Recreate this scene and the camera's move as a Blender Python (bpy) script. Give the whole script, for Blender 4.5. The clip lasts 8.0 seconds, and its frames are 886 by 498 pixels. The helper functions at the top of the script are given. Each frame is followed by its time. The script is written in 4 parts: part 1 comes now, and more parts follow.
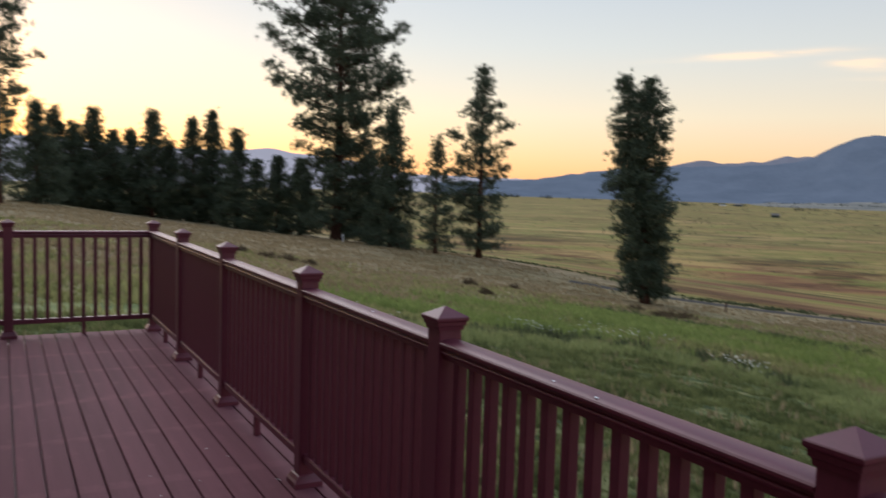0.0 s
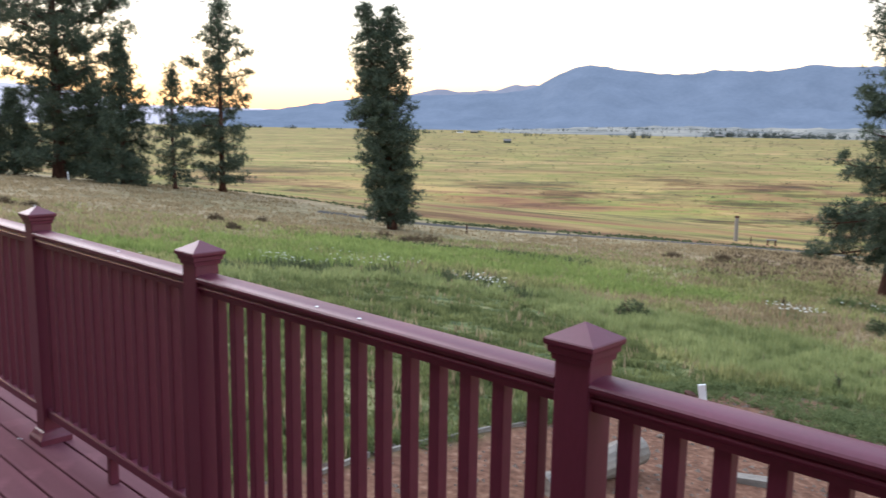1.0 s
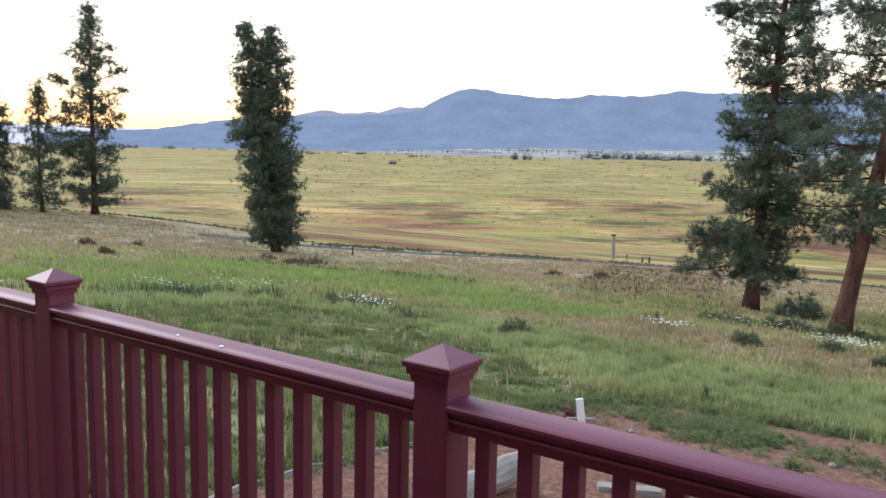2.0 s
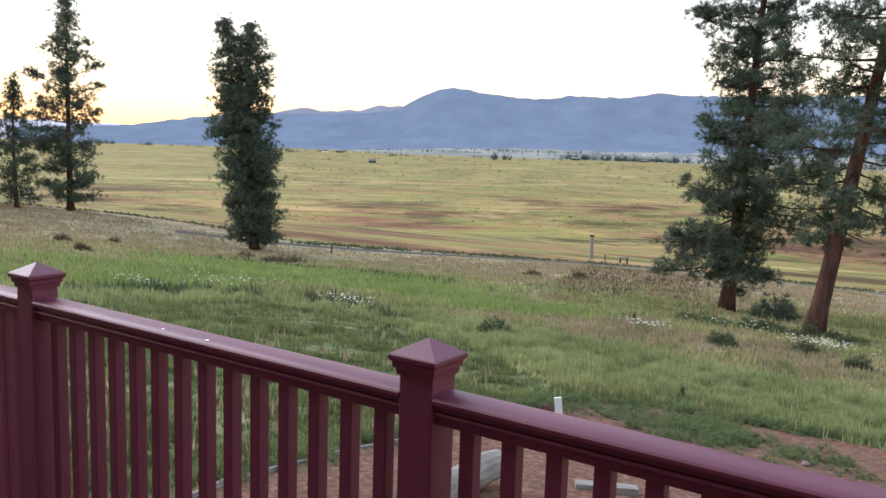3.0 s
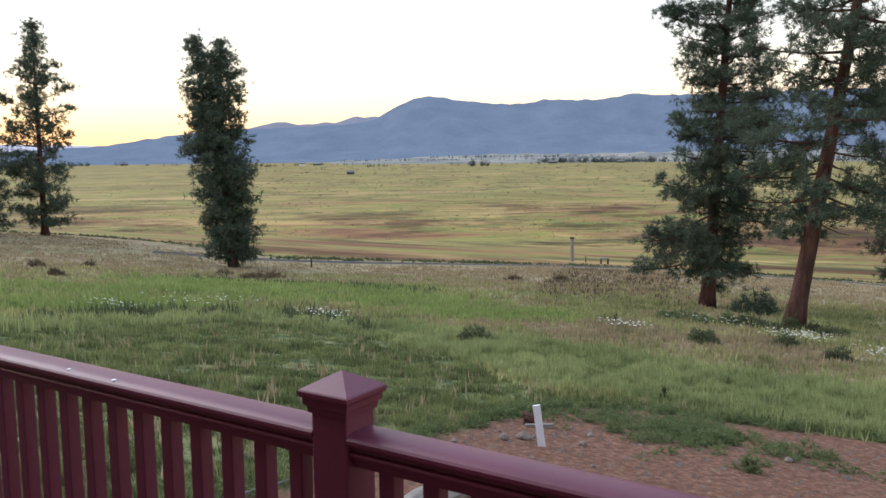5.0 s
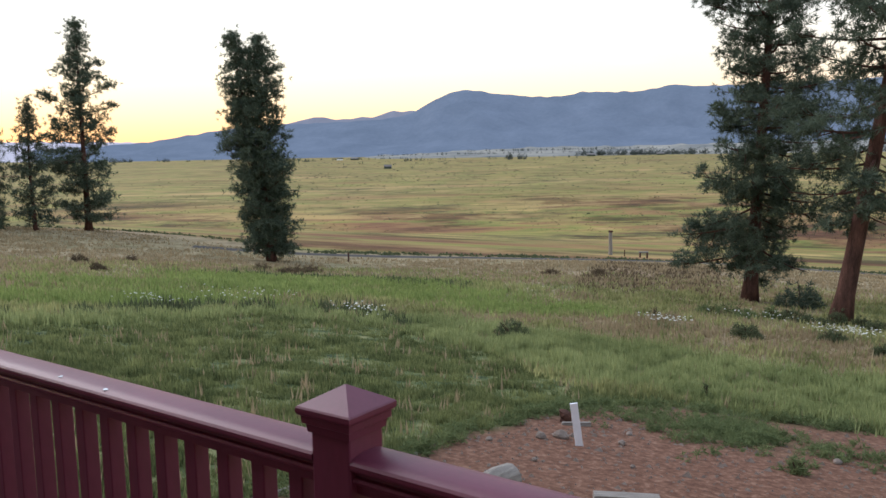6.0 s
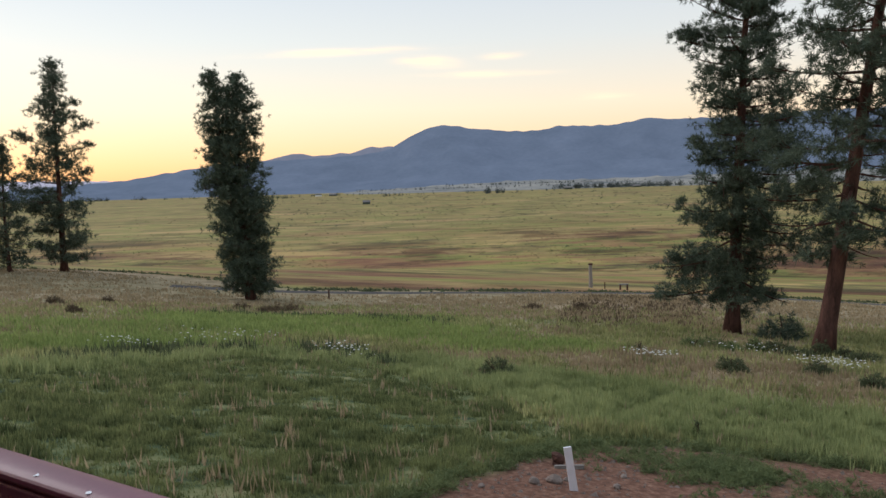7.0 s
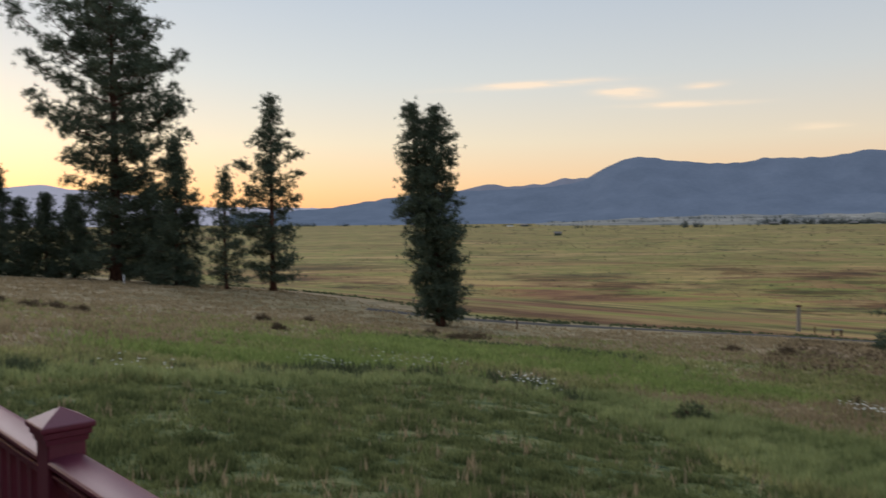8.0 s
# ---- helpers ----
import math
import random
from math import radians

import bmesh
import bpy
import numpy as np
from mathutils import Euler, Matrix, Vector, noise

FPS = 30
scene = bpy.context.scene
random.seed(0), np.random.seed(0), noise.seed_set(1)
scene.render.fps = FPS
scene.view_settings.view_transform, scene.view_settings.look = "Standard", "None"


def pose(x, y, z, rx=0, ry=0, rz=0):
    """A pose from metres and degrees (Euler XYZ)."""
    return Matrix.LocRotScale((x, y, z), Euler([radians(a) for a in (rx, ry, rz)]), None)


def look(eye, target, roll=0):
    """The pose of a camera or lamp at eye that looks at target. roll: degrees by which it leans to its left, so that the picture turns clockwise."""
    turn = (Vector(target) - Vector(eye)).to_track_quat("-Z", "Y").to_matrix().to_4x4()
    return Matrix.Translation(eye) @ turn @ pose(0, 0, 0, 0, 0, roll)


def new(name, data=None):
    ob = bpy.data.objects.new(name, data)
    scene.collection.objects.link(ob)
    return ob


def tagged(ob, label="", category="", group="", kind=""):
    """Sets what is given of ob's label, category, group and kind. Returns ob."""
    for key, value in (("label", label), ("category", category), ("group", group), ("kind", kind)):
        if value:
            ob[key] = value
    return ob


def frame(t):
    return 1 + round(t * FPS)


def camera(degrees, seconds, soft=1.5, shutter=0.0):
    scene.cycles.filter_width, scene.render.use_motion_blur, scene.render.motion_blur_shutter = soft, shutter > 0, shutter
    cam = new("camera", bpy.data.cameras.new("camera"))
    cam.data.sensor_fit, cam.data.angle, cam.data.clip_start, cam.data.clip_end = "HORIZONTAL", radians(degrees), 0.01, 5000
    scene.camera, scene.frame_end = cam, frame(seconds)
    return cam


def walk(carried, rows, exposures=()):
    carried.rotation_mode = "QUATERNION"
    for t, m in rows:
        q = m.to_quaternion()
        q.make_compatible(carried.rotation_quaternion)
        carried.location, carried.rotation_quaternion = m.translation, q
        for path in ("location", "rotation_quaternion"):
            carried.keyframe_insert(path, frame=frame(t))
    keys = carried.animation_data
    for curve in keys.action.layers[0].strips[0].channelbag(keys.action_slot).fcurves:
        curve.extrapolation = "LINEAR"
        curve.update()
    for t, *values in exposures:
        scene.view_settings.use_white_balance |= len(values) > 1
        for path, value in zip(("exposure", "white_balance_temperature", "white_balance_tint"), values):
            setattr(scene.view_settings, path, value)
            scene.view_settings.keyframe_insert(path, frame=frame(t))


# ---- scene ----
cam = camera(57.1, 8.0, soft=1.5, shutter=0.3)
PATH = [
    (0, -1.388, -0.930, 1.567, -28.465, -4.301, -1.703),
    (0.5, -1.452, -0.928, 1.565, -38.717, -7.365, -0.497),
    (1, -1.433, -0.945, 1.562, -46.203, -8.788, -0.893),
    (1.5, -1.415, -0.984, 1.572, -51.403, -7.964, -1.214),
    (2, -1.409, -1.006, 1.574, -54.191, -7.173, -1.158),
    (3.5, -1.456, -1.014, 1.568, -56.182, -7.302, -1.455),
    (4, -1.457, -1.039, 1.585, -57.514, -7.278, -0.275),
    (5.5, -1.096, -1.037, 1.567, -56.460, -6.635, 1.350),
    (6, -1.037, -0.958, 1.559, -54.575, -7.000, 1.010),
    (6.5, -0.962, -0.795, 1.592, -55.740, -5.770, 1.200),
    (7, -0.927, -0.763, 1.622, -56.097, -4.617, 1.713),
    (7.5, -0.665, -0.630, 1.551, -50.927, -3.442, 1.380),
    (8, -0.655, -0.529, 1.606, -42.683, -2.183, 0.577),
]
EXPOSURES = [(0, -0.05, 6400, 13.0), (0.5, 0.05, 6300, 13.0), (1.0, 1.12, 6150, 13.0), (1.5, 1.22, 6100, 13.0), (3.5, 1.00, 6100, 13.0), (4.0, 0.95, 6100, 13.0), (5.5, 0.68, 6150, 13.0), (6.0, 0.62, 6200, 13.0), (6.5, 0.74, 6250, 13.0), (7.0, 0.18, 6400, 13.0), (7.5, 0.02, 6400, 13.0), (8.0, -0.18, 6400, 13.0)]
walk(cam, [(t, pose(x, y, z, 90 + pitch, roll, yaw)) for t, x, y, z, yaw, pitch, roll in PATH], EXPOSURES)

# ---- light: a clear dusk sky, the sun just down behind the hills ----
SUN_AZ, SUN_EL = 97.0, 2.0
world = bpy.data.worlds.new("dusk")
scene.world = world
world.use_nodes = True
wn, wl = world.node_tree.nodes, world.node_tree.links
wn.clear()
sky = wn.new("ShaderNodeTexSky")
sky.sky_type = "NISHITA"
sky.sun_disc = False
sky.sun_elevation = radians(SUN_EL)
sky.sun_rotation = radians(90 - SUN_AZ)
sky.altitude = 1200
sky.air_density, sky.dust_density, sky.ozone_density = 1.0, 1.5, 1.0


def wmath(op, a, b=0.0):
    k = wn.new("ShaderNodeMath")
    k.operation = op
    for s, v in zip(k.inputs, (a, b)):
        if isinstance(v, float):
            s.default_value = v
        else:
            wl.new(v, s)
    return k.outputs[0]


# the dusk glow: peach along the horizon, paling upwards into grey-blue
gen = wn.new("ShaderNodeTexCoord")
sep = wn.new("ShaderNodeSeparateXYZ")
wl.new(gen.outputs["Generated"], sep.inputs[0])
glow = wn.new("ShaderNodeValToRGB")
GLOW = [(0.0, (0.90, 0.43, 0.28)), (0.03, (0.91, 0.53, 0.35)), (0.09, (0.87, 0.71, 0.56)), (0.17, (0.70, 0.70, 0.69)), (0.30, (0.53, 0.60, 0.70)), (0.6, (0.60, 0.70, 0.86)), (1.0, (0.64, 0.75, 0.92))]
while len(glow.color_ramp.elements) < len(GLOW):
    glow.color_ramp.elements.new(0.5)
for e, (p, rgb) in zip(glow.color_ramp.elements, GLOW):
    e.position, e.color = p, (*rgb, 1)
wl.new(sep.outputs["Z"], glow.inputs[0])
# thin wisps of cloud: bearing, height, half-length, half-thickness in degrees, brightness
wisp_noise = wn.new("ShaderNodeTexNoise")
wisp_map = wn.new("ShaderNodeMapping")
wisp_map.inputs["Scale"].default_value = (14, 14, 110)
wl.new(gen.outputs["Generated"], wisp_map.inputs[0])
wl.new(wisp_map.outputs[0], wisp_noise.inputs["Vector"])
wisp_noise.inputs["Scale"].default_value, wisp_noise.inputs["Detail"].default_value = 1.0, 5
fleece = wmath("MULTIPLY", wmath("SUBTRACT", wisp_noise.outputs[0], 0.3), 3.0)
cover = None
WISPS = [
    (41.0, 9.11, 4.36, 0.28, 0.035, 1.22),
    (34.6, 8.36, 1.5, 0.42, -0.063, 1.76),
    (30.7, 7.41, 3.26, 0.25, 0.005, 1.08),
    (22.7, 5.57, 1.5, 0.3, -0.028, 0.81),
    (29.6, 8.59, 1.15, 0.3, 0.044, 0.68),
]
for az, el, half, thick, tilt, power in WISPS:
    thick, power = thick * 0.72, power * 1.6
    a, e = radians(az), radians(el)
    right = Vector((math.sin(a), -math.cos(a), 0))
    up = Vector((-math.sin(e) * math.cos(a), -math.sin(e) * math.sin(a), math.cos(e)))
    u_axis, v_axis = right * math.cos(tilt) + up * math.sin(tilt), up * math.cos(tilt) - right * math.sin(tilt)
    terms = []
    for axis, width in ((u_axis, half), (v_axis, thick)):
        dot = wn.new("ShaderNodeVectorMath")
        dot.operation = "DOT_PRODUCT"
        dot.inputs[1].default_value = axis / radians(width)
        wl.new(gen.outputs["Generated"], dot.inputs[0])
        centre = Vector((math.cos(e) * math.cos(a), math.cos(e) * math.sin(a), math.sin(e))).dot(axis / radians(width))
        off = wmath("SUBTRACT", dot.outputs["Value"], float(centre))
        terms.append(wmath("MULTIPLY", off, off))
    one = wmath("MULTIPLY", wmath("EXPONENT", wmath("MULTIPLY", wmath("ADD", terms[0], terms[1]), -1.0)), float(power))
    cover = one if cover is None else wmath("ADD", cover, one)
cover = wmath("MINIMUM", wmath("MAXIMUM", wmath("MULTIPLY", cover, fleece), 0.0), 1.0)
cloudy = wn.new("ShaderNodeMix")
cloudy.data_type = "RGBA"
cloudy.inputs["B"].default_value = (1.15, 0.86, 0.62, 1)
wl.new(cover, cloudy.inputs["Factor"])
wl.new(glow.outputs[0], cloudy.inputs["A"])
back, back2, both = wn.new("ShaderNodeBackground"), wn.new("ShaderNodeBackground"), wn.new("ShaderNodeAddShader")
back.inputs["Strength"].default_value = 0.13
back2.inputs["Strength"].default_value = 0.80
wout = wn.new("ShaderNodeOutputWorld")
wl.new(sky.outputs[0], back.inputs[0])
wl.new(cloudy.outputs["Result"], back2.inputs[0])
wl.new(back.outputs[0], both.inputs[0])
wl.new(back2.outputs[0], both.inputs[1])
wl.new(both.outputs[0], wout.inputs[0])
sun = new("sun", bpy.data.lights.new("sun", "SUN"))
sun.data.energy, sun.data.angle, sun.data.color = 1.6, radians(50), (1.0, 0.94, 0.90)
sun.matrix_world = look((0, 0, 0), (-math.cos(radians(SUN_AZ)), -math.sin(radians(SUN_AZ)), -math.tan(radians(35))))


# ---- materials ----
def material(name, dark, light, scale=8.0, rough=0.8, bump=0.2, fine=60.0, stretch=(1, 1, 1), island=0.0, each=0.0, metal=0.0, wear=None, gloss=0.5, distance=0.01, leafy=0.0, low=0.45, high=1.05):
    """A mottled surface: two colours mixed by noise at two sizes, with relief; island and each vary loose pieces and objects."""
    m = bpy.data.materials.new(name)
    m.use_nodes = True
    n, l = m.node_tree.nodes, m.node_tree.links
    b = n["Principled BSDF"]
    co, mp = n.new("ShaderNodeTexCoord"), n.new("ShaderNodeMapping")
    mp.inputs["Scale"].default_value = stretch
    l.new(co.outputs["Object"], mp.inputs[0])
    big, small = n.new("ShaderNodeTexNoise"), n.new("ShaderNodeTexNoise")
    for t, s, d in ((big, scale, 4), (small, fine, 3)):
        t.inputs["Scale"].default_value, t.inputs["Detail"].default_value = s, d
        l.new(mp.outputs[0], t.inputs["Vector"])
    add = n.new("ShaderNodeMath")
    add.operation = "MULTIPLY_ADD"
    l.new(small.outputs[0], add.inputs[0])
    add.inputs[1].default_value = 0.5
    l.new(big.outputs[0], add.inputs[2])
    last = add.outputs[0]
    for amount, node, socket in ((island, "ShaderNodeNewGeometry", "Random Per Island"), (each, "ShaderNodeObjectInfo", "Random")):
        if amount:
            g, k = n.new(node), n.new("ShaderNodeMath")
            k.operation = "MULTIPLY_ADD"
            l.new(g.outputs[socket], k.inputs[0])
            k.inputs[1].default_value = amount
            l.new(last, k.inputs[2])
            last = k.outputs[0]
    ramp = n.new("ShaderNodeMapRange")
    ramp.inputs["From Min"].default_value, ramp.inputs["From Max"].default_value = low, high + island + each
    l.new(last, ramp.inputs["Value"])
    mix = n.new("ShaderNodeMix")
    mix.data_type = "RGBA"
    mix.inputs["A"].default_value, mix.inputs["B"].default_value = (*dark, 1), (*light, 1)
    l.new(ramp.outputs[0], mix.inputs["Factor"])
    col = mix.outputs["Result"]
    if wear:
        w, wr, wm = n.new("ShaderNodeTexNoise"), n.new("ShaderNodeMapRange"), n.new("ShaderNodeMix")
        w.inputs["Scale"].default_value, w.inputs["Detail"].default_value = scale * 2.7, 6
        l.new(co.outputs["Object"], w.inputs["Vector"])
        wr.inputs["From Min"].default_value, wr.inputs["From Max"].default_value = 0.55, 0.75
        l.new(w.outputs[0], wr.inputs["Value"])
        wm.data_type = "RGBA"
        wm.inputs["B"].default_value = (*wear, 1)
        l.new(wr.outputs[0], wm.inputs["Factor"])
        l.new(col, wm.inputs["A"])
        col = wm.outputs["Result"]
    l.new(col, b.inputs["Base Color"])
    b.inputs["Roughness"].default_value, b.inputs["Metallic"].default_value = rough, metal
    b.inputs["Specular IOR Level"].default_value = gloss
    if leafy:
        thin, both_sides = n.new("ShaderNodeBsdfTranslucent"), n.new("ShaderNodeMixShader")
        l.new(col, thin.inputs["Color"])
        both_sides.inputs[0].default_value = leafy
        l.new(b.outputs[0], both_sides.inputs[1])
        l.new(thin.outputs[0], both_sides.inputs[2])
        l.new(both_sides.outputs[0], n["Material Output"].inputs["Surface"])
    if bump:
        bp = n.new("ShaderNodeBump")
        bp.inputs["Strength"].default_value, bp.inputs["Distance"].default_value = bump, distance
        l.new(add.outputs[0], bp.inputs["Height"])
        l.new(bp.outputs[0], b.inputs["Normal"])
    return m


RAIL = material("maroon_composite", (0.100, 0.017, 0.034), (0.155, 0.027, 0.055), 3, 0.44, 0.12, 90, (1, 1, 0.3), distance=0.003, gloss=0.5)
BOARD = material("maroon_deck_board", (0.108, 0.034, 0.048), (0.205, 0.070, 0.092), 1.6, 0.75, 0.35, 60, (7, 0.5, 1), each=0.25, wear=(0.24, 0.090, 0.112), distance=0.003, gloss=0.22)
NEEDLE = material("pine_needles", (0.026, 0.044, 0.032), (0.138, 0.170, 0.112), 0.9, 0.7, 0, 6, island=0.5, leafy=0.3, gloss=0.2, low=0.5, high=1.0)
BARK = material("pine_bark", (0.022, 0.013, 0.011), (0.125, 0.062, 0.046), 5, 0.95, 0.9, 24, (1, 1, 0.25), distance=0.05, gloss=0.1)
GRASS = material("meadow_grass", (0.098, 0.118, 0.042), (0.45, 0.435, 0.195), 0.45, 0.8, 0, 2.2, island=0.35, leafy=0.45, gloss=0.1, low=0.5, high=0.98)
SHORT = material("short_grass", (0.040, 0.060, 0.025), (0.295, 0.32, 0.13), 1.1, 0.8, 0, 4.5, island=0.35, leafy=0.45, gloss=0.1, low=0.55, high=1.0)
DRY = material("dry_grass", (0.21, 0.160, 0.090), (0.43, 0.345, 0.215), 0.35, 0.85, 0, 2.5, island=0.4, leafy=0.4, gloss=0.1)
SHRUB = material("shrub_leaves", (0.04, 0.056, 0.028), (0.15, 0.17, 0.09), 2, 0.8, 0, 20, island=0.5, leafy=0.3, gloss=0.1)
BRUSH = material("brown_brush", (0.07, 0.055, 0.035), (0.20, 0.15, 0.095), 2, 0.85, 0, 20, island=0.5, leafy=0.3, gloss=0.1)
WEED = material("weed_leaves", (0.075, 0.105, 0.045), (0.22, 0.26, 0.115), 2, 0.8, 0, 20, island=0.5, leafy=0.45, gloss=0.1)
LUSH = material("lush_grass", (0.12, 0.17, 0.048), (0.36, 0.42, 0.145), 0.5, 0.8, 0, 4, island=0.4, leafy=0.45, gloss=0.1)
PALE = material("tall_pale_grass", (0.135, 0.170, 0.064), (0.42, 0.45, 0.20), 0.5, 0.8, 0, 3, island=0.4, leafy=0.45, gloss=0.1)
PETAL = material("white_yarrow", (0.42, 0.42, 0.36), (0.65, 0.65, 0.58), 4, 0.8, 0, 20, island=0.3)
STONE = material("grey_stone", (0.095, 0.072, 0.058), (0.25, 0.2, 0.165), 6, 0.9, 0.6, 40, each=0.3, distance=0.02)
WOOD = material("weathered_wood", (0.11, 0.095, 0.08), (0.3, 0.27, 0.235), 4, 0.85, 0.6, 40, (1, 6, 6), distance=0.01)
WHITE = material("white_paint", (0.74, 0.75, 0.78), (0.84, 0.85, 0.88), 6, 0.6, 0.1, 50)
SIDING = material("house_siding", (0.20, 0.12, 0.10), (0.30, 0.19, 0.16), 2, 0.7, 0.2, 30)
GRAVEL = material("gravel_road", (0.06, 0.057, 0.052), (0.105, 0.098, 0.09), 0.5, 0.95, 0.4, 6, gloss=0.03)
FARWOOD = material("far_trees", (0.03, 0.042, 0.038), (0.06, 0.075, 0.062), 0.05, 0.9, 0, 1, island=0.3)
TIN = material("pale_roof", (0.13, 0.125, 0.12), (0.21, 0.20, 0.19), 0.5, 0.95, 0, 5, gloss=0.1)


def mesh_object(name, verts, faces, mat, parent=None, label="", smooth=False):
    me = bpy.data.meshes.new(name)
    me.from_pydata(verts, [], faces)
    me.materials.append(mat)
    if smooth:
        me.polygons.foreach_set("use_smooth", [True] * len(me.polygons))
    me.update()
    ob = new(name, me)
    if parent:
        ob.parent = parent
    return tagged(ob, label) if label else ob


def tri_object(name, pts, mat, parent=None, label=""):
    """One mesh out of loose triangles: pts is an array (n, 3, 3)."""
    pts = np.asarray(pts, np.float32)
    n = len(pts)
    me = bpy.data.meshes.new(name)
    me.vertices.add(3 * n)
    me.vertices.foreach_set("co", pts.ravel())
    me.loops.add(3 * n)
    me.loops.foreach_set("vertex_index", np.arange(3 * n, dtype=np.int32))
    me.polygons.add(n)
    me.polygons.foreach_set("loop_start", np.arange(0, 3 * n, 3, dtype=np.int32))
    me.materials.append(mat)
    me.update(calc_edges=True)
    ob = new(name, me)
    if parent:
        ob.parent = parent
    return tagged(ob, label) if label else ob


def part(name, bm, mat, parent=None, label="", smooth=False):
    me = bpy.data.meshes.new(name)
    bm.to_mesh(me)
    bm.free()
    me.materials.append(mat)
    if smooth:
        me.polygons.foreach_set("use_smooth", [True] * len(me.polygons))
    ob = new(name, me)
    if parent:
        ob.parent = parent
    return tagged(ob, label) if label else ob


def box_bm(x0, x1, y0, y1, z0, z1, bevel=0.0, bm=None):
    bm = bm or bmesh.new()
    made = bmesh.ops.create_cube(bm, size=1)["verts"]
    for v in made:
        v.co = ((x0 + x1) / 2 + v.co.x * (x1 - x0), (y0 + y1) / 2 + v.co.y * (y1 - y0), (z0 + z1) / 2 + v.co.z * (z1 - z0))
    if bevel:
        edges = list({e for v in made for e in v.link_edges})
        bmesh.ops.bevel(bm, geom=edges, offset=bevel, segments=2, affect="EDGES", profile=0.5)
    return bm


def thing(name, x, y, z, label, category, group="", turn=0.0):
    ob = new(name)
    ob.empty_display_size = 0.2
    ob.matrix_basis = pose(x, y, z, 0, 0, turn)
    return tagged(ob, label, category, group)


def tube(points, radii, sides):
    """Verts and faces of a tapered tube along points."""
    verts, faces = [], []
    pts = [Vector(p) for p in points]
    for i, p in enumerate(pts):
        d = (pts[min(i + 1, len(pts) - 1)] - pts[max(i - 1, 0)]).normalized()
        a = d.orthogonal().normalized() if i == 0 else (a - d * a.dot(d)).normalized()
        b = d.cross(a)
        for k in range(sides):
            w = 2 * math.pi * k / sides
            verts.append(tuple(p + (a * math.cos(w) + b * math.sin(w)) * radii[i]))
        if i:
            for k in range(sides):
                q = (k + 1) % sides
                faces.append(((i - 1) * sides + k, (i - 1) * sides + q, i * sides + q, i * sides + k))
    faces.append(tuple(range(sides))[::-1])
    faces.append(tuple((len(pts) - 1) * sides + k for k in range(sides)))
    return verts, faces


VALLEY = -24.0


def ground_z(x, y):
    """Height of the land: a hillside that falls towards the flat valley, with a levelled pad beside the house."""
    x, y = np.asarray(x, float), np.asarray(y, float)
    down = np.where(x > 0, x, 0.25 * x)
    z = -1.5 - 0.112 * down
    z = z + 0.45 * np.exp(-(np.clip(x - 2, 0, None) / 9) ** 2)
    z = z - 0.68 * np.exp(-((x - 42) ** 2 + (y - 45) ** 2) / 18 ** 2)
    z = z + 0.55 * np.exp(-((x - 45) ** 2 + (y - 76) ** 2) / 22 ** 2)
    z = z - 0.12 * np.clip(y - 125, 0, None)
    z = z + 0.45 * np.exp(-((x - 56) ** 2 + (y - 21) ** 2) / 11 ** 2)
    r = np.hypot(x, y)
    z = z + np.clip((r - 12) / 15, 0, 1) * np.clip((75 - r) / 35, 0, 1) * 0.08 * (np.sin(x * 0.33 + 1.3 * np.sin(y * 0.11)) + np.sin(y * 0.41 + 1.7 * np.sin(x * 0.17)))
    z = z + 0.008 * np.sin(x * 1.9 + y * 0.7) * np.sin(y * 2.3 - x * 0.5)
    return np.logaddexp((z - VALLEY) / 1.2, 0.0) * 1.2 + VALLEY


def plain_edge(x, y):
    """How far a place lies beyond the road along the foot of the hillside, in metres."""
    az = np.degrees(np.arctan2(y + 1.0, x + 1.2))
    far = np.interp(az, (-15, 5, 11, 18, 30, 44.6, 59, 66, 75, 105), (86, 86, 89, 90, 76, 72, 94, 104, 130, 300))
    return np.hypot(x + 1.2, y + 1.0) - far


# ---- the land: one sheet from the house to the mountains ----
rng = np.random.default_rng(5)


def wobble(x, y, s, seed):
    """A cheap smooth noise between -1 and 1."""
    r = np.random.default_rng(seed)
    out = np.zeros_like(x)
    for k in range(6):
        a, f, p = r.uniform(0, 6.28), r.uniform(0.6, 1.9) / s, r.uniform(0, 6.28)
        out = out + np.sin((x * np.cos(a) + y * np.sin(a)) * f + p)
    return out / 6 * 1.6


def mottle(x, y, s, seed):
    """Smooth random blobs of size s, between -1 and 1."""
    table = np.random.default_rng(seed).random((257, 257)) * 2 - 1
    gx, gy = np.asarray(x) / s + 900.0, np.asarray(y) / s + 900.0
    ix, iy = np.floor(gx).astype(int), np.floor(gy).astype(int)
    fx, fy = gx - ix, gy - iy
    fx, fy = fx * fx * (3 - 2 * fx), fy * fy * (3 - 2 * fy)
    ix, iy = ix % 256, iy % 256
    a = table[ix, iy] * (1 - fx) + table[ix + 1, iy] * fx
    b = table[ix, iy + 1] * (1 - fx) + table[ix + 1, iy + 1] * fx
    return a * (1 - fy) + b * fy


def step(a, b, v):
    t = np.clip((v - a) / (b - a), 0, 1)
    return t * t * (3 - 2 * t)


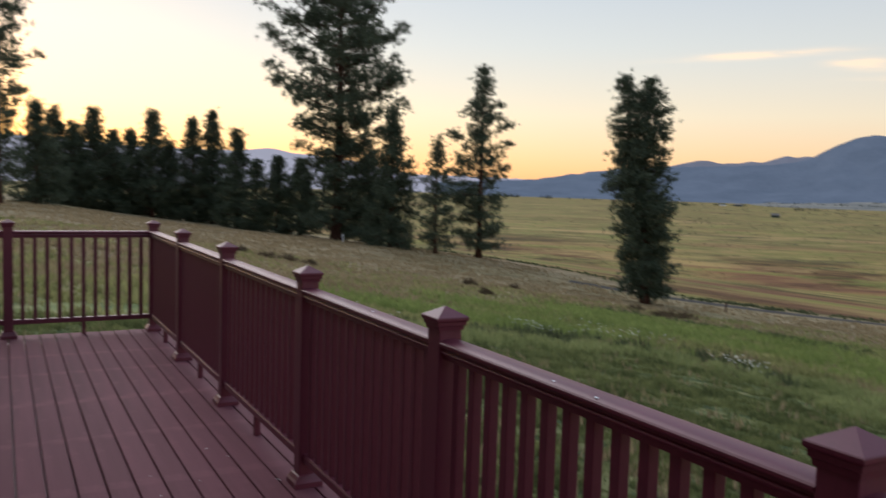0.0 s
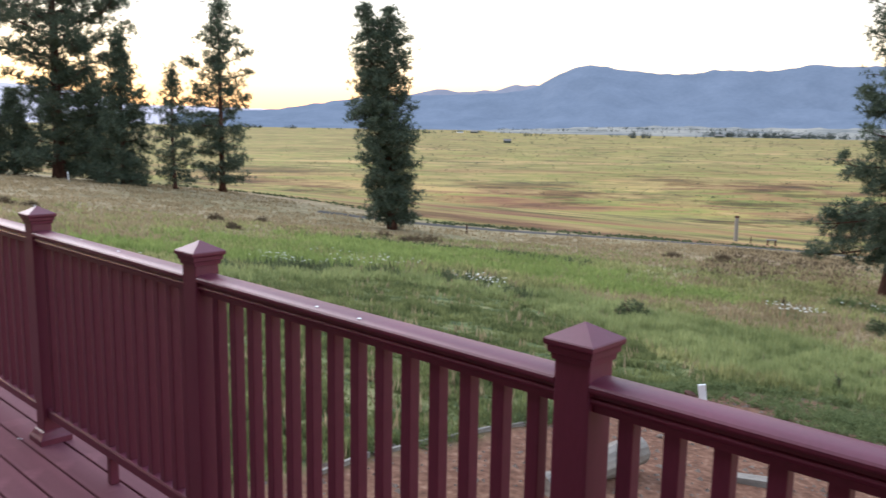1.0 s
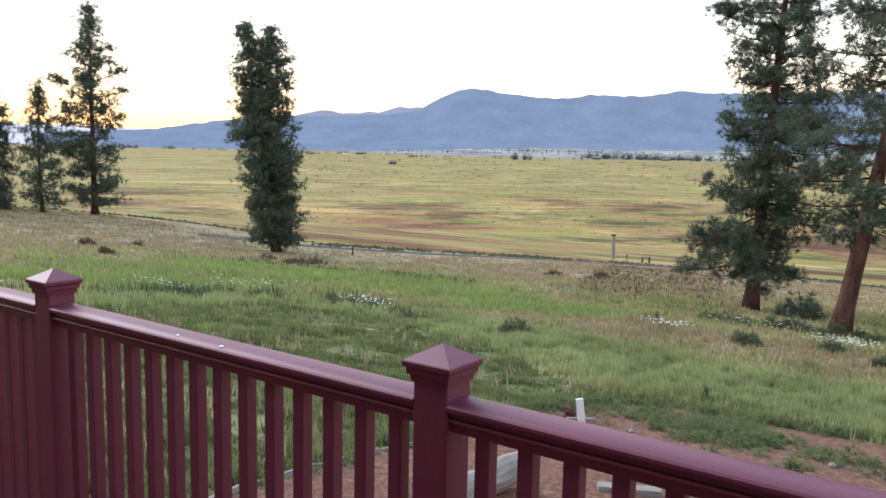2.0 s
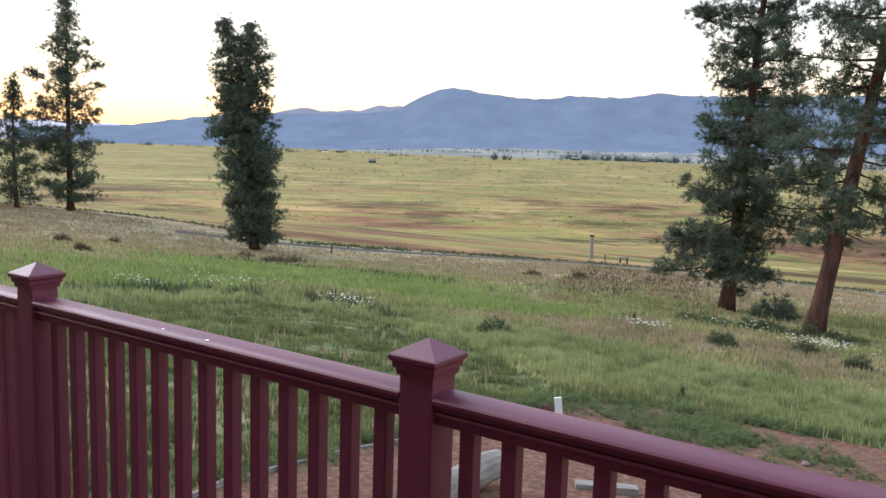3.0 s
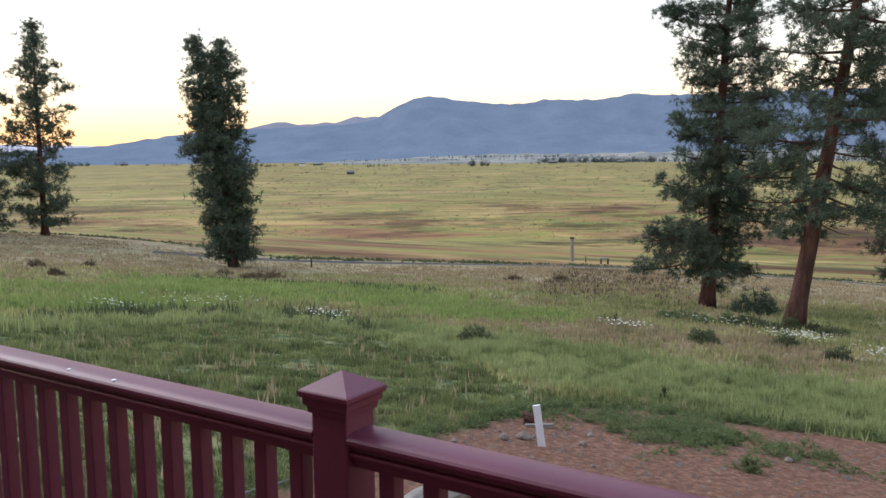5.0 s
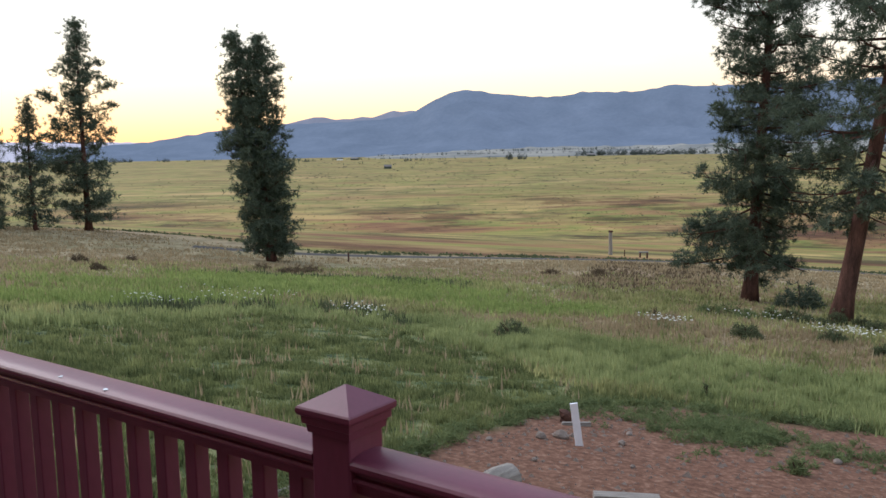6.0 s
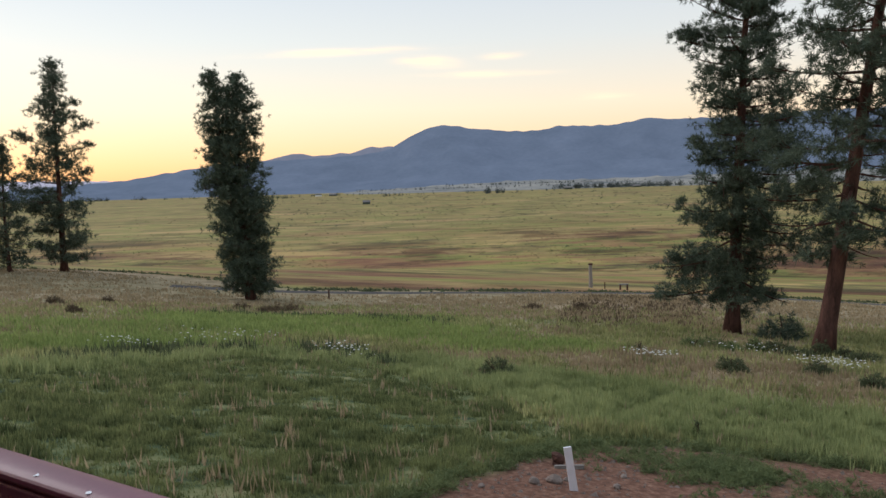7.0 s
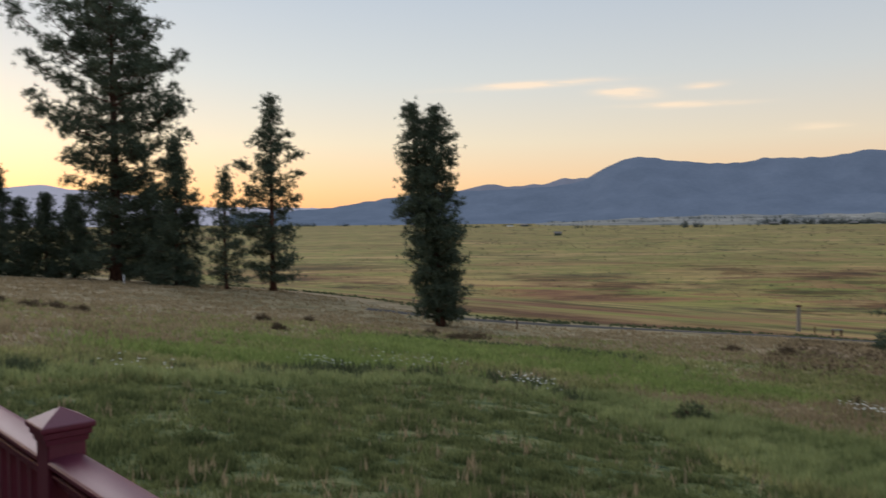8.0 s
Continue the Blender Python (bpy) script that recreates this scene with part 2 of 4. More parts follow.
def dirt_mask(x, y):
    """Bare red soil of the levelled pad beside the deck."""
    w = wobble(x, y, 1.1, 3) * 0.5 + wobble(x, y, 0.35, 4) * 0.35
    edge = 11.9 - 0.25 * np.clip(y, 0, 3) - 0.9 * np.clip(y - 3.2, 0, 4) ** 2 + w * 0.6
    far = 1 - step(-0.35, 0.35, x - edge)
    side = 1 - step(-0.3, 0.3, y - 4.35 - 0.03 * (x - 4) + 0.3 * w)
    patch = np.exp(-((x - 10.2) / 0.75) ** 2 - ((y - 2.2) / 0.9) ** 2)
    return np.clip(far * side * step(-8, -4, x + 0 * y) - 0.45 * patch, 0, 1)


def dry_mask(x, y):
    """Straw-coloured grass on the rise and along the foot of the hillside."""
    r = np.hypot(x, y)
    w = wobble(x, y, 9, 7) + 0.6 * wobble(x, y, 3, 8)
    rise = step(0, 14, y - 22 - 0.15 * x + 5 * w) * step(-4, 6, 60 - x + 6 * w) * 0.85
    foot = step(30, 44, x + 6 * w) * 0.75
    yard = 0.12 * step(0.0, 0.8, wobble(x, y, 1.6, 23) + 0.4) * step(11, 6, r) * step(3, 6, y)
    near = 0.9 * np.exp(-((x - 21.5) ** 2 / 14 + (y - 4) ** 2 / 34)) + 0.9 * step(-0.15, 0.5, mottle(x, y, 4.0, 19) + 0.6 * mottle(x, y, 1.3, 20)) * step(20, 25, r)
    lush = 0.95 * lush_mask(x, y)
    dry = np.clip(np.maximum(np.maximum(rise, foot), near) - lush + 0.18 * w, 0, 1) * (1 - 0.95 * near_mask(x, y)) * (1 - 0.85 * crest_mask(x, y))
    return np.clip(np.maximum(dry, 0.9 * berm_mask(x, y)), 0, 1) + yard


def near_edge(x, y):
    """Distance beyond the line where the short grass ends."""
    az = np.degrees(np.arctan2(y, x))
    return np.hypot(x, y) - np.interp(az, (-20, 2, 16, 22, 28, 33, 41, 48, 57, 65, 78, 95), (12.6, 12.7, 12.6, 13.0, 14.4, 17.6, 21.0, 21.6, 20.0, 18.2, 16.6, 15.5))


def near_mask(x, y):
    """Shorter, darker grass round the house, out to a line of tall grass."""
    return 1 - step(-0.6, 0.6, near_edge(x, y) + 0.6 * wobble(x, y, 1.0, 9))


def crest_mask(x, y):
    """Tall pale grass beyond the short grass, a broad belt that narrows northwards."""
    az = np.degrees(np.arctan2(y, x))
    d = near_edge(x, y) + 0.6 * wobble(x, y, 1.4, 12)
    wide = np.interp(az, (0, 12, 19, 27, 34, 42, 60), (4.8, 5.2, 5.6, 6.4, 4.2, 1.6, 1.0))
    return step(-0.5, 0.4, d) * step(0.8, -0.8, d - wide)


def berm_mask(x, y):
    """Brown seeded bank below the gate."""
    az = np.degrees(np.arctan2(y + 1.0, x + 1.2))
    r = np.hypot(x + 1.2, y + 1.0)
    w = wobble(x, y, 2.5, 31)
    return step(36, 48, r + 2 * w) * step(88, 70, r) * step(15.0, 17.5, az + 0.5 * w) * step(0, 1.0, 24.0 + (76 - r) * 0.085 - az + 0.3 * w)


def lush_mask(x, y):
    """Two tongues of bright green grass, ragged at their upper edge."""
    w = wobble(x, y, 3, 11) + 0.5 * wobble(x, y, 1.2, 13)
    out = 0
    for cx, cy, wu, wv in ((21.0, 22.6, 9.0, 3.4), (27.0, 26.5, 6.0, 3.0), (13.5, 23.0, 5.0, 2.4), (24.5, 13.5, 3.0, 2.0)):
        u, v = (x - cx) * 0.75 - (y - cy) * 0.66, (x - cx) * 0.66 + (y - cy) * 0.75
        out = np.maximum(out, np.exp(-(u / wu) ** 4 - (v / wv) ** 4))
    return np.clip(out * (1.05 + 0.75 * w), 0, 1) * (1 - near_mask(x, y))


def thatch_mask(x, y):
    """Dark rank grass: along the far edge of the short grass and on the crown of the lush patch."""
    az = np.degrees(np.arctan2(y, x))
    w = wobble(x, y, 1.6, 33) + 0.6 * wobble(x, y, 0.6, 34)
    line = np.exp(-((near_edge(x, y) - 2.3 + 0.8 * w) / 0.8) ** 2) * step(36, 41, az) * step(0.0, 0.5, w + 0.25)
    crown = np.exp(-(((x - 29) * 0.83 + (y - 25.5) * 0.55) / 1.6) ** 2 - (((x - 29) * 0.55 - (y - 25.5) * 0.83) / 4.5) ** 2) * step(-0.2, 0.4, w)
    return np.clip(line + crown, 0, 1)


def build_ground():
    view = np.linspace(-14, 104, 330)
    az = np.radians(np.concatenate([view, np.linspace(107, 343, 48)]))
    r = np.concatenate([[0.4, 1.0, 1.6], np.geomspace(2.2, 4950, 420)])
    A, Rr = np.meshgrid(az, r)
    x, y = Rr * np.cos(A) - 1.2, Rr * np.sin(A) - 1.0
    z = ground_z(x, y)
    na, nr = len(az), len(r)
    verts = np.stack([x, y, z], -1).reshape(-1, 3)
    i = np.arange(nr - 1)[:, None] * na
    j = np.arange(na)[None, :]
    k = (j + 1) % na
    quads = np.stack([i + j, i + na + j, i + na + k, i + k], -1).reshape(-1, 4)
    me = bpy.data.meshes.new("ground")
    me.from_pydata(verts.tolist(), [], quads.tolist() + [list(range(na))])
    me.polygons.foreach_set("use_smooth", [True] * len(me.polygons))
    fx, fy = verts[:, 0], verts[:, 1]
    for name, v in (("dirt", dirt_mask(fx, fy)), ("dry", dry_mask(fx, fy)), ("lush", lush_mask(fx, fy)), ("near", near_mask(fx, fy)), ("pale", crest_mask(fx, fy)), ("thatch", thatch_mask(fx, fy)), ("berm", berm_mask(fx, fy)), ("marsh", 0.15 + 0.85 * step(430, 190, plain_edge(fx, fy) + 70 * wobble(fx, fy, 60, 25) + 40 * wobble(fx, fy, 22, 26))), ("valley", step(1.0, 6.0, plain_edge(fx, fy) + 2.5 * wobble(fx, fy, 6, 15)))):
        me.attributes.new(name, "FLOAT", "POINT").data.foreach_set("value", v.astype(np.float32))
    m = bpy.data.materials.new("land")
    m.use_nodes = True
    n, l = m.node_tree.nodes, m.node_tree.links
    b = n["Principled BSDF"]
    geo = n.new("ShaderNodeNewGeometry")

    turned = n.new("ShaderNodeVectorRotate")
    turned.rotation_type = "Z_AXIS"
    turned.inputs["Angle"].default_value = radians(-38)
    l.new(geo.outputs["Position"], turned.inputs["Vector"])

    def noise_at(scale, detail=5, stretch=(1, 1, 1), rough=0.55):
        mp, t = n.new("ShaderNodeMapping"), n.new("ShaderNodeTexNoise")
        mp.inputs["Scale"].default_value = stretch
        l.new(turned.outputs[0], mp.inputs[0])
        t.inputs["Scale"].default_value, t.inputs["Detail"].default_value = scale, detail
        t.inputs["Roughness"].default_value = rough
        l.new(mp.outputs[0], t.inputs["Vector"])
        return t.outputs[0]

    def ramp(value, stops):
        c = n.new("ShaderNodeValToRGB")
        while len(c.color_ramp.elements) < len(stops):
            c.color_ramp.elements.new(0.5)
        for e, (p, rgb) in zip(c.color_ramp.elements, stops):
            e.position, e.color = p, (*rgb, 1)
        l.new(value, c.inputs[0])
        return c.outputs[0]

    def blend(f, a, c):
        mx = n.new("ShaderNodeMix")
        mx.data_type = "RGBA"
        l.new(f, mx.inputs["Factor"])
        l.new(a, mx.inputs["A"])
        l.new(c, mx.inputs["B"])
        return mx.outputs["Result"]

    def attr(name):
        a = n.new("ShaderNodeAttribute")
        a.attribute_name = name
        return a.outputs["Fac"]

    grass = ramp(noise_at(0.8, 10), [(0.35, (0.085, 0.105, 0.038)), (0.48, (0.17, 0.185, 0.075)), (0.56, (0.25, 0.225, 0.11)), (0.66, (0.32, 0.275, 0.15))])
    short = ramp(noise_at(2.2, 10), [(0.36, (0.026, 0.045, 0.020)), (0.47, (0.08, 0.105, 0.040)), (0.55, (0.125, 0.14, 0.055)), (0.66, (0.19, 0.185, 0.085))])
    dry = ramp(noise_at(0.5, 11), [(0.34, (0.145, 0.110, 0.062)), (0.50, (0.225, 0.172, 0.100)), (0.66, (0.31, 0.242, 0.148))])
    lush = ramp(noise_at(1.1, 8), [(0.35, (0.09, 0.15, 0.035)), (0.65, (0.22, 0.30, 0.085))])
    pale = ramp(noise_at(1.6, 8), [(0.35, (0.10, 0.14, 0.05)), (0.65, (0.24, 0.28, 0.115))])
    thatch = ramp(noise_at(2.0, 8), [(0.35, (0.04, 0.06, 0.025)), (0.65, (0.10, 0.12, 0.05))])
    berm = ramp(noise_at(0.9, 9), [(0.35, (0.13, 0.095, 0.055)), (0.50, (0.21, 0.15, 0.088)), (0.65, (0.28, 0.205, 0.125))])
    dirt = ramp(noise_at(11.0, 14, (1, 1, 1), 0.68), [(0.30, (0.062, 0.030, 0.019)), (0.46, (0.120, 0.058, 0.037)), (0.56, (0.165, 0.086, 0.056)), (0.70, (0.26, 0.155, 0.108))])
    # the valley: hay meadows, green sedge and russet patches
    patch = ramp(noise_at(0.010, 9, (1, 0.45, 1), 0.66), [(0.36, (0.15, 0.090, 0.040)), (0.43, (0.27, 0.185, 0.072)), (0.48, (0.150, 0.162, 0.040)), (0.52, (0.29, 0.205, 0.080)), (0.56, (0.165, 0.178, 0.044)), (0.63, (0.35, 0.24, 0.105))])
    russet = ramp(noise_at(0.016, 10, (1, 0.45, 1), 0.62), [(0.35, (0.050, 0.034, 0.018)), (0.42, (0.150, 0.072, 0.038)), (0.46, (0.205, 0.125, 0.052)), (0.495, (0.125, 0.142, 0.034)), (0.535, (0.225, 0.185, 0.058)), (0.575, (0.165, 0.085, 0.044)), (0.64, (0.29, 0.205, 0.085))])
    streak = ramp(noise_at(0.10, 10, (1, 0.55, 1), 0.7), [(0.36, (0.035, 0.030, 0.015)), (0.44, (0.12, 0.088, 0.038)), (0.50, (0.15, 0.152, 0.042)), (0.56, (0.25, 0.18, 0.068)), (0.63, (0.34, 0.245, 0.11))])

    def spread(value, low, high):
        k = n.new("ShaderNodeMapRange")
        k.inputs["From Min"].default_value, k.inputs["From Max"].default_value = low, high
        l.new(value, k.inputs["Value"])
        return k.outputs[0]

    valley = blend(attr("marsh"), patch, russet)
    valley = blend(spread(noise_at(0.03, 7, (1, 0.5, 1), 0.65), 0.50, 0.62), valley, streak)
    # sedge and standing water darken the grass in long low swales
    swale = ramp(noise_at(0.026, 12, (1, 0.7, 1), 0.70), [(0.37, (0.26, 0.21, 0.17)), (0.45, (0.60, 0.50, 0.42)), (0.50, (1.0, 1.0, 0.92)), (0.60, (1.22, 1.18, 1.05))])
    times = n.new("ShaderNodeMix")
    times.data_type, times.blend_type = "RGBA", "MULTIPLY"
    l.new(spread(attr("marsh"), -0.25, 0.75), times.inputs["Factor"])
    l.new(valley, times.inputs["A"])
    l.new(swale, times.inputs["B"])
    valley = times.outputs["Result"]
    grass = blend(attr("pale"), grass, pale)
    grass = blend(attr("near"), grass, short)
    col = blend(attr("dry"), grass, dry)
    col = blend(attr("berm"), col, berm)
    col = blend(attr("lush"), col, lush)
    col = blend(attr("thatch"), col, thatch)
    col = blend(attr("dirt"), col, dirt)
    col = blend(attr("valley"), col, valley)
    l.new(col, b.inputs["Base Color"])
    b.inputs["Roughness"].default_value = 0.95
    b.inputs["Specular IOR Level"].default_value = 0.15
    bp = n.new("ShaderNodeBump")
    bp.inputs["Strength"].default_value, bp.inputs["Distance"].default_value = 0.7, 0.016
    l.new(noise_at(14, 9), bp.inputs["Height"])
    l.new(bp.outputs[0], b.inputs["Normal"])
    me.materials.append(m)
    return tagged(new("ground", me), "grassy hillside with bare red soil falling to a wide valley meadow", "ground", kind="structure")


build_ground()


# ---- mountains ----
def ridge(name, label, az, el, r_ridge, depth, dark, light, glow, seed, base=VALLEY, foot=0.55):
    """A forested mountain chain: its skyline is given by a few bearings and heights, its flanks run out in spurs; glow
    puts distance haze into its emission.
    """
    a = np.linspace(az[0], az[-1], 420)
    # smooth the skyline between its summits
    e = np.interp(a, az, el)
    for _ in range(2):
        e = np.convolve(np.pad(e, 2, "edge"), np.ones(5) / 5, "valid")
    top = np.tan(np.radians(e)) * r_ridge + 1.6
    d = np.linspace(-1, 0.25, 46)
    A, D = np.meshgrid(np.radians(a), d)
    Rr = r_ridge + D * depth
    x, y = Rr * np.cos(A), Rr * np.sin(A)
    shape = np.clip(1 - np.abs(D), 0, 1) ** (1 / foot)
    spur = wobble(x, y, 130, seed) * 0.5 + wobble(x, y, 50, seed + 1) * 0.28 + wobble(x, y, 18, seed + 2) * 0.09
    h = (top[None, :] - base) * (shape + 0.36 * spur * shape * (1 - shape) * 2.2)
    h = h + np.where(np.abs(D) < 0.02, wobble(x, y, 14, seed + 5) * 3.5, 0)
    z = base - 1 + h
    na, nd = len(a), len(d)
    i, j = np.arange(nd - 1)[:, None] * na, np.arange(na - 1)[None, :]
    quads = np.stack([i + j, i + na + j, i + na + j + 1, i + j + 1], -1).reshape(-1, 4)
    m = material(name + "_hazed_forest", dark, light, 0.006, 1.0, 0, 0.05)
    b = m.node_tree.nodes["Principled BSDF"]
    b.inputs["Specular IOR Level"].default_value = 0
    # even bluish emission paints the haze of distance onto the slopes
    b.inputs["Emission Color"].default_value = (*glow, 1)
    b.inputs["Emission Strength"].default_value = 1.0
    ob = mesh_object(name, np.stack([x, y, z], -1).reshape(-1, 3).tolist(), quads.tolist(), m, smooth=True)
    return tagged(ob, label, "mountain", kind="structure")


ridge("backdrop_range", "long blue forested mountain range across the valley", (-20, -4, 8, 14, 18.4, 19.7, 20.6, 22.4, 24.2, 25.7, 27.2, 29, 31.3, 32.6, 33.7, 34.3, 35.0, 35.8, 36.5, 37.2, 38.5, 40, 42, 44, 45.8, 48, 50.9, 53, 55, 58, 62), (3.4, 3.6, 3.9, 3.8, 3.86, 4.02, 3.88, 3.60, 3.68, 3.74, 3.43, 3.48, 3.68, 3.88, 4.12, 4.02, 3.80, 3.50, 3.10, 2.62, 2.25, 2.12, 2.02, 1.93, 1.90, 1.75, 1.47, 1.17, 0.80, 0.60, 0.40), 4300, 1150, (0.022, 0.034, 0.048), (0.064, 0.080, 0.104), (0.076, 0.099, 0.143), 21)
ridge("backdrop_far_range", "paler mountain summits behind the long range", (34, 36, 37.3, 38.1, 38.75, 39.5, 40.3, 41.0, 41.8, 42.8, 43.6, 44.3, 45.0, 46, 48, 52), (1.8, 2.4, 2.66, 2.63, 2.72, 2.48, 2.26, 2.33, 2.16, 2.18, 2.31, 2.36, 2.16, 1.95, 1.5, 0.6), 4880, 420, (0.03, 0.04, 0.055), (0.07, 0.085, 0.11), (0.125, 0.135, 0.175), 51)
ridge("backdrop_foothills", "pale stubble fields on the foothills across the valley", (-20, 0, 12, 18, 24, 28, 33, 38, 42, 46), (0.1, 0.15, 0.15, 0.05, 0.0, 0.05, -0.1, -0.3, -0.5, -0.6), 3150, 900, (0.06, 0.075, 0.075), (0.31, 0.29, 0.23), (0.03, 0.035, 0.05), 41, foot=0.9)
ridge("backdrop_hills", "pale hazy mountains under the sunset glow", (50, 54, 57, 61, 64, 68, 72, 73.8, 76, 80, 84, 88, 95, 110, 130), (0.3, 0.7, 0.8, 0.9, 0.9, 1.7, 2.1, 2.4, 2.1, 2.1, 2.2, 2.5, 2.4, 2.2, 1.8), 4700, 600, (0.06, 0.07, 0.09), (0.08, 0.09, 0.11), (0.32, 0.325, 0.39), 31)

# ---- deck ----
DECK_END, DECK_X, DECK_Y0 = 7.97, -2.35, -4.6
POSTS = [-3.17, -1.5855, 0.0, 1.5855, 3.06, 4.76, 6.34, 7.87]
deck = tagged(new("deck_floor"), "maroon composite deck of long narrow boards", "deck floor", kind="structure")
frame_bm = box_bm(DECK_X, 0.15, DECK_Y0, DECK_END - 0.03, -0.26, -0.06)
part("joist_frame", frame_bm, RAIL, deck)
for px in (DECK_X + 0.3, -0.05):
    for py in (-4.3, -1.5, 1.6, 4.7, 7.7):
        low = float(ground_z(px, py)) - 0.1
        part("support_post", box_bm(px - 0.07, px + 0.07, py - 0.07, py + 0.07, low, -0.26, 0.005), RAIL, deck)
CAPZ = 1.15


def cap_bm():
    """Pyramid post cap with a rim and a stepped moulding below it."""
    bm = bmesh.new()
    rings = [(0.046, 1.068), (0.049, 1.068), (0.051, 1.082), (0.056, 1.085), (0.057, 1.098), (0.0625, 1.102), (0.0635, 1.106), (0.0635, 1.113), (0.061, 1.116)]
    prev = None
    for w, z in rings:
        now = [bm.verts.new((sx * w, sy * w, z)) for sx, sy in ((-1, -1), (1, -1), (1, 1), (-1, 1))]
        if prev:
            for k in range(4):
                bm.faces.new((prev[k], prev[(k + 1) % 4], now[(k + 1) % 4], now[k]))
        prev = now
    tip = bm.verts.new((0, 0, CAPZ))
    for k in range(4):
        bm.faces.new((prev[k], prev[(k + 1) % 4], tip))
    return bm


def skirt_bm():
    bm = bmesh.new()
    prev = None
    for w, z in ((0.074, 0.0), (0.074, 0.026), (0.064, 0.040), (0.055, 0.058), (0.047, 0.064)):
        now = [bm.verts.new((sx * w, sy * w, z)) for sx, sy in ((-1, -1), (1, -1), (1, 1), (-1, 1))]
        if prev:
            for k in range(4):
                bm.faces.new((prev[k], prev[(k + 1) % 4], now[(k + 1) % 4], now[k]))
        prev = now
    return bm


HALF_RAIL = [(0.028, 0.968), (0.028, 0.983), (0.031, 0.987), (0.037, 0.989), (0.039, 0.994), (0.037, 0.999), (0.031, 1.001), (0.030, 1.008), (0.035, 1.011), (0.043, 1.013), (0.046, 1.018), (0.046, 1.025), (0.042, 1.0295), (0.035, 1.0335), (0.024, 1.036), (0.010, 1.0375)]
TOP_PROFILE = [(-x, z) for x, z in HALF_RAIL] + HALF_RAIL[::-1]
LOW_PROFILE = [(-0.024, 0.128), (-0.027, 0.132), (-0.027, 0.166), (-0.022, 0.174), (0.022, 0.174), (0.027, 0.166), (0.027, 0.132), (0.024, 0.128)]


def bar_bm(profile, length):
    """A moulding along +y from 0 to length."""
    bm = bmesh.new()
    a = [bm.verts.new((x, 0, z)) for x, z in profile]
    b = [bm.verts.new((x, length, z)) for x, z in profile]
    n = len(profile)
    for k in range(n):
        bm.faces.new((a[k], b[k], b[(k + 1) % n], a[(k + 1) % n]))
    bm.faces.new(a)
    bm.faces.new(b[::-1])
    bmesh.ops.recalc_face_normals(bm, faces=bm.faces)
    return bm


proto = {}


def piece(name, make, parent, m, label=""):
    """A part that shares its mesh with its like."""
    if name not in proto:
        me = bpy.data.meshes.new(name)
        bm = make()
        bm.to_mesh(me)
        bm.free()
        me.materials.append(RAIL)
        if "rail" in name:
            me.polygons.foreach_set("use_smooth", [True] * len(me.polygons))
            me.set_sharp_from_angle(angle=0.32)
        proto[name] = me
    ob = new(name.split("-")[0], proto[name])
    ob.parent = parent
    ob.matrix_basis = m
    return ob


def railing(label, posts, count, m, skip_first=False):
    """Posts with caps and skirts along +y of m, with rails, square balusters and a foot under the middle of each bay."""
    rail = thing("deck_railing", 0, 0, 0, label, "railing")
    rail.matrix_basis = m
    for i, y in enumerate(posts):
        if i or not skip_first:
            p = piece("post", lambda: box_bm(-0.045, 0.045, -0.045, 0.045, 0, 1.07, 0.004), rail, pose(0, y, 0))
            piece("post_cap", cap_bm, p, pose(0, 0, 0))
            piece("post_skirt", skirt_bm, p, pose(0, 0, 0))
        if i + 1 < len(posts):
            length = posts[i + 1] - y - 0.09
            key = f"-{length:.3f}"
            piece("top_rail" + key, lambda: bar_bm(TOP_PROFILE, length), rail, pose(0, y + 0.045, 0))
            piece("bottom_rail" + key, lambda: bar_bm(LOW_PROFILE, length), rail, pose(0, y + 0.045, 0))
            gap = (posts[i + 1] - y - 0.03) / (count + 1)
            for k in range(count):
                piece("baluster", lambda: box_bm(-0.018, 0.018, -0.018, 0.018, 0.172, 0.972, 0.003), rail, pose(0, y + 0.015 + gap * (k + 1), 0))
            piece("support_foot", lambda: box_bm(-0.018, 0.018, -0.018, 0.018, 0, 0.13, 0.002), rail, pose(0, y + 0.015 + gap * round((count + 1) / 2), 0))
    return rail


long_rail = railing("maroon composite deck railing with square balusters and pyramid post caps", POSTS, 14, pose(0, 0, 0))
end_rail = railing("short maroon railing closing the end of the deck", [0, 1.331, 2.30], 11, pose(0, 7.87, 0, 0, 0, 90), skip_first=True)

# plain unseen house wall and eaves, added against the deck to block sky light
wall = part("wall_west", box_bm(DECK_X - 0.2, DECK_X, DECK_Y0 - 1, DECK_END + 0.5, -2.0, 2.85), SIDING)
tagged(wall, "plain unseen house wall behind the deck, keeping sky light off it", "wall", kind="structure")
eaves = part("shade_eaves", box_bm(DECK_X - 0.2, DECK_X + 0.8, DECK_Y0 - 1.3, DECK_END + 0.8, 2.85, 3.0), SIDING)
upper = part("shade_wall_upper", box_bm(DECK_X - 0.2, DECK_X, DECK_Y0 - 1, DECK_END + 0.5, 3.0, 5.6), SIDING)
tagged(upper, "plain unseen upper wall added to block sky light", "wall", kind="structure")
tagged(eaves, "plain unseen eaves added to shade the deck and railing", "eaves", kind="structure")


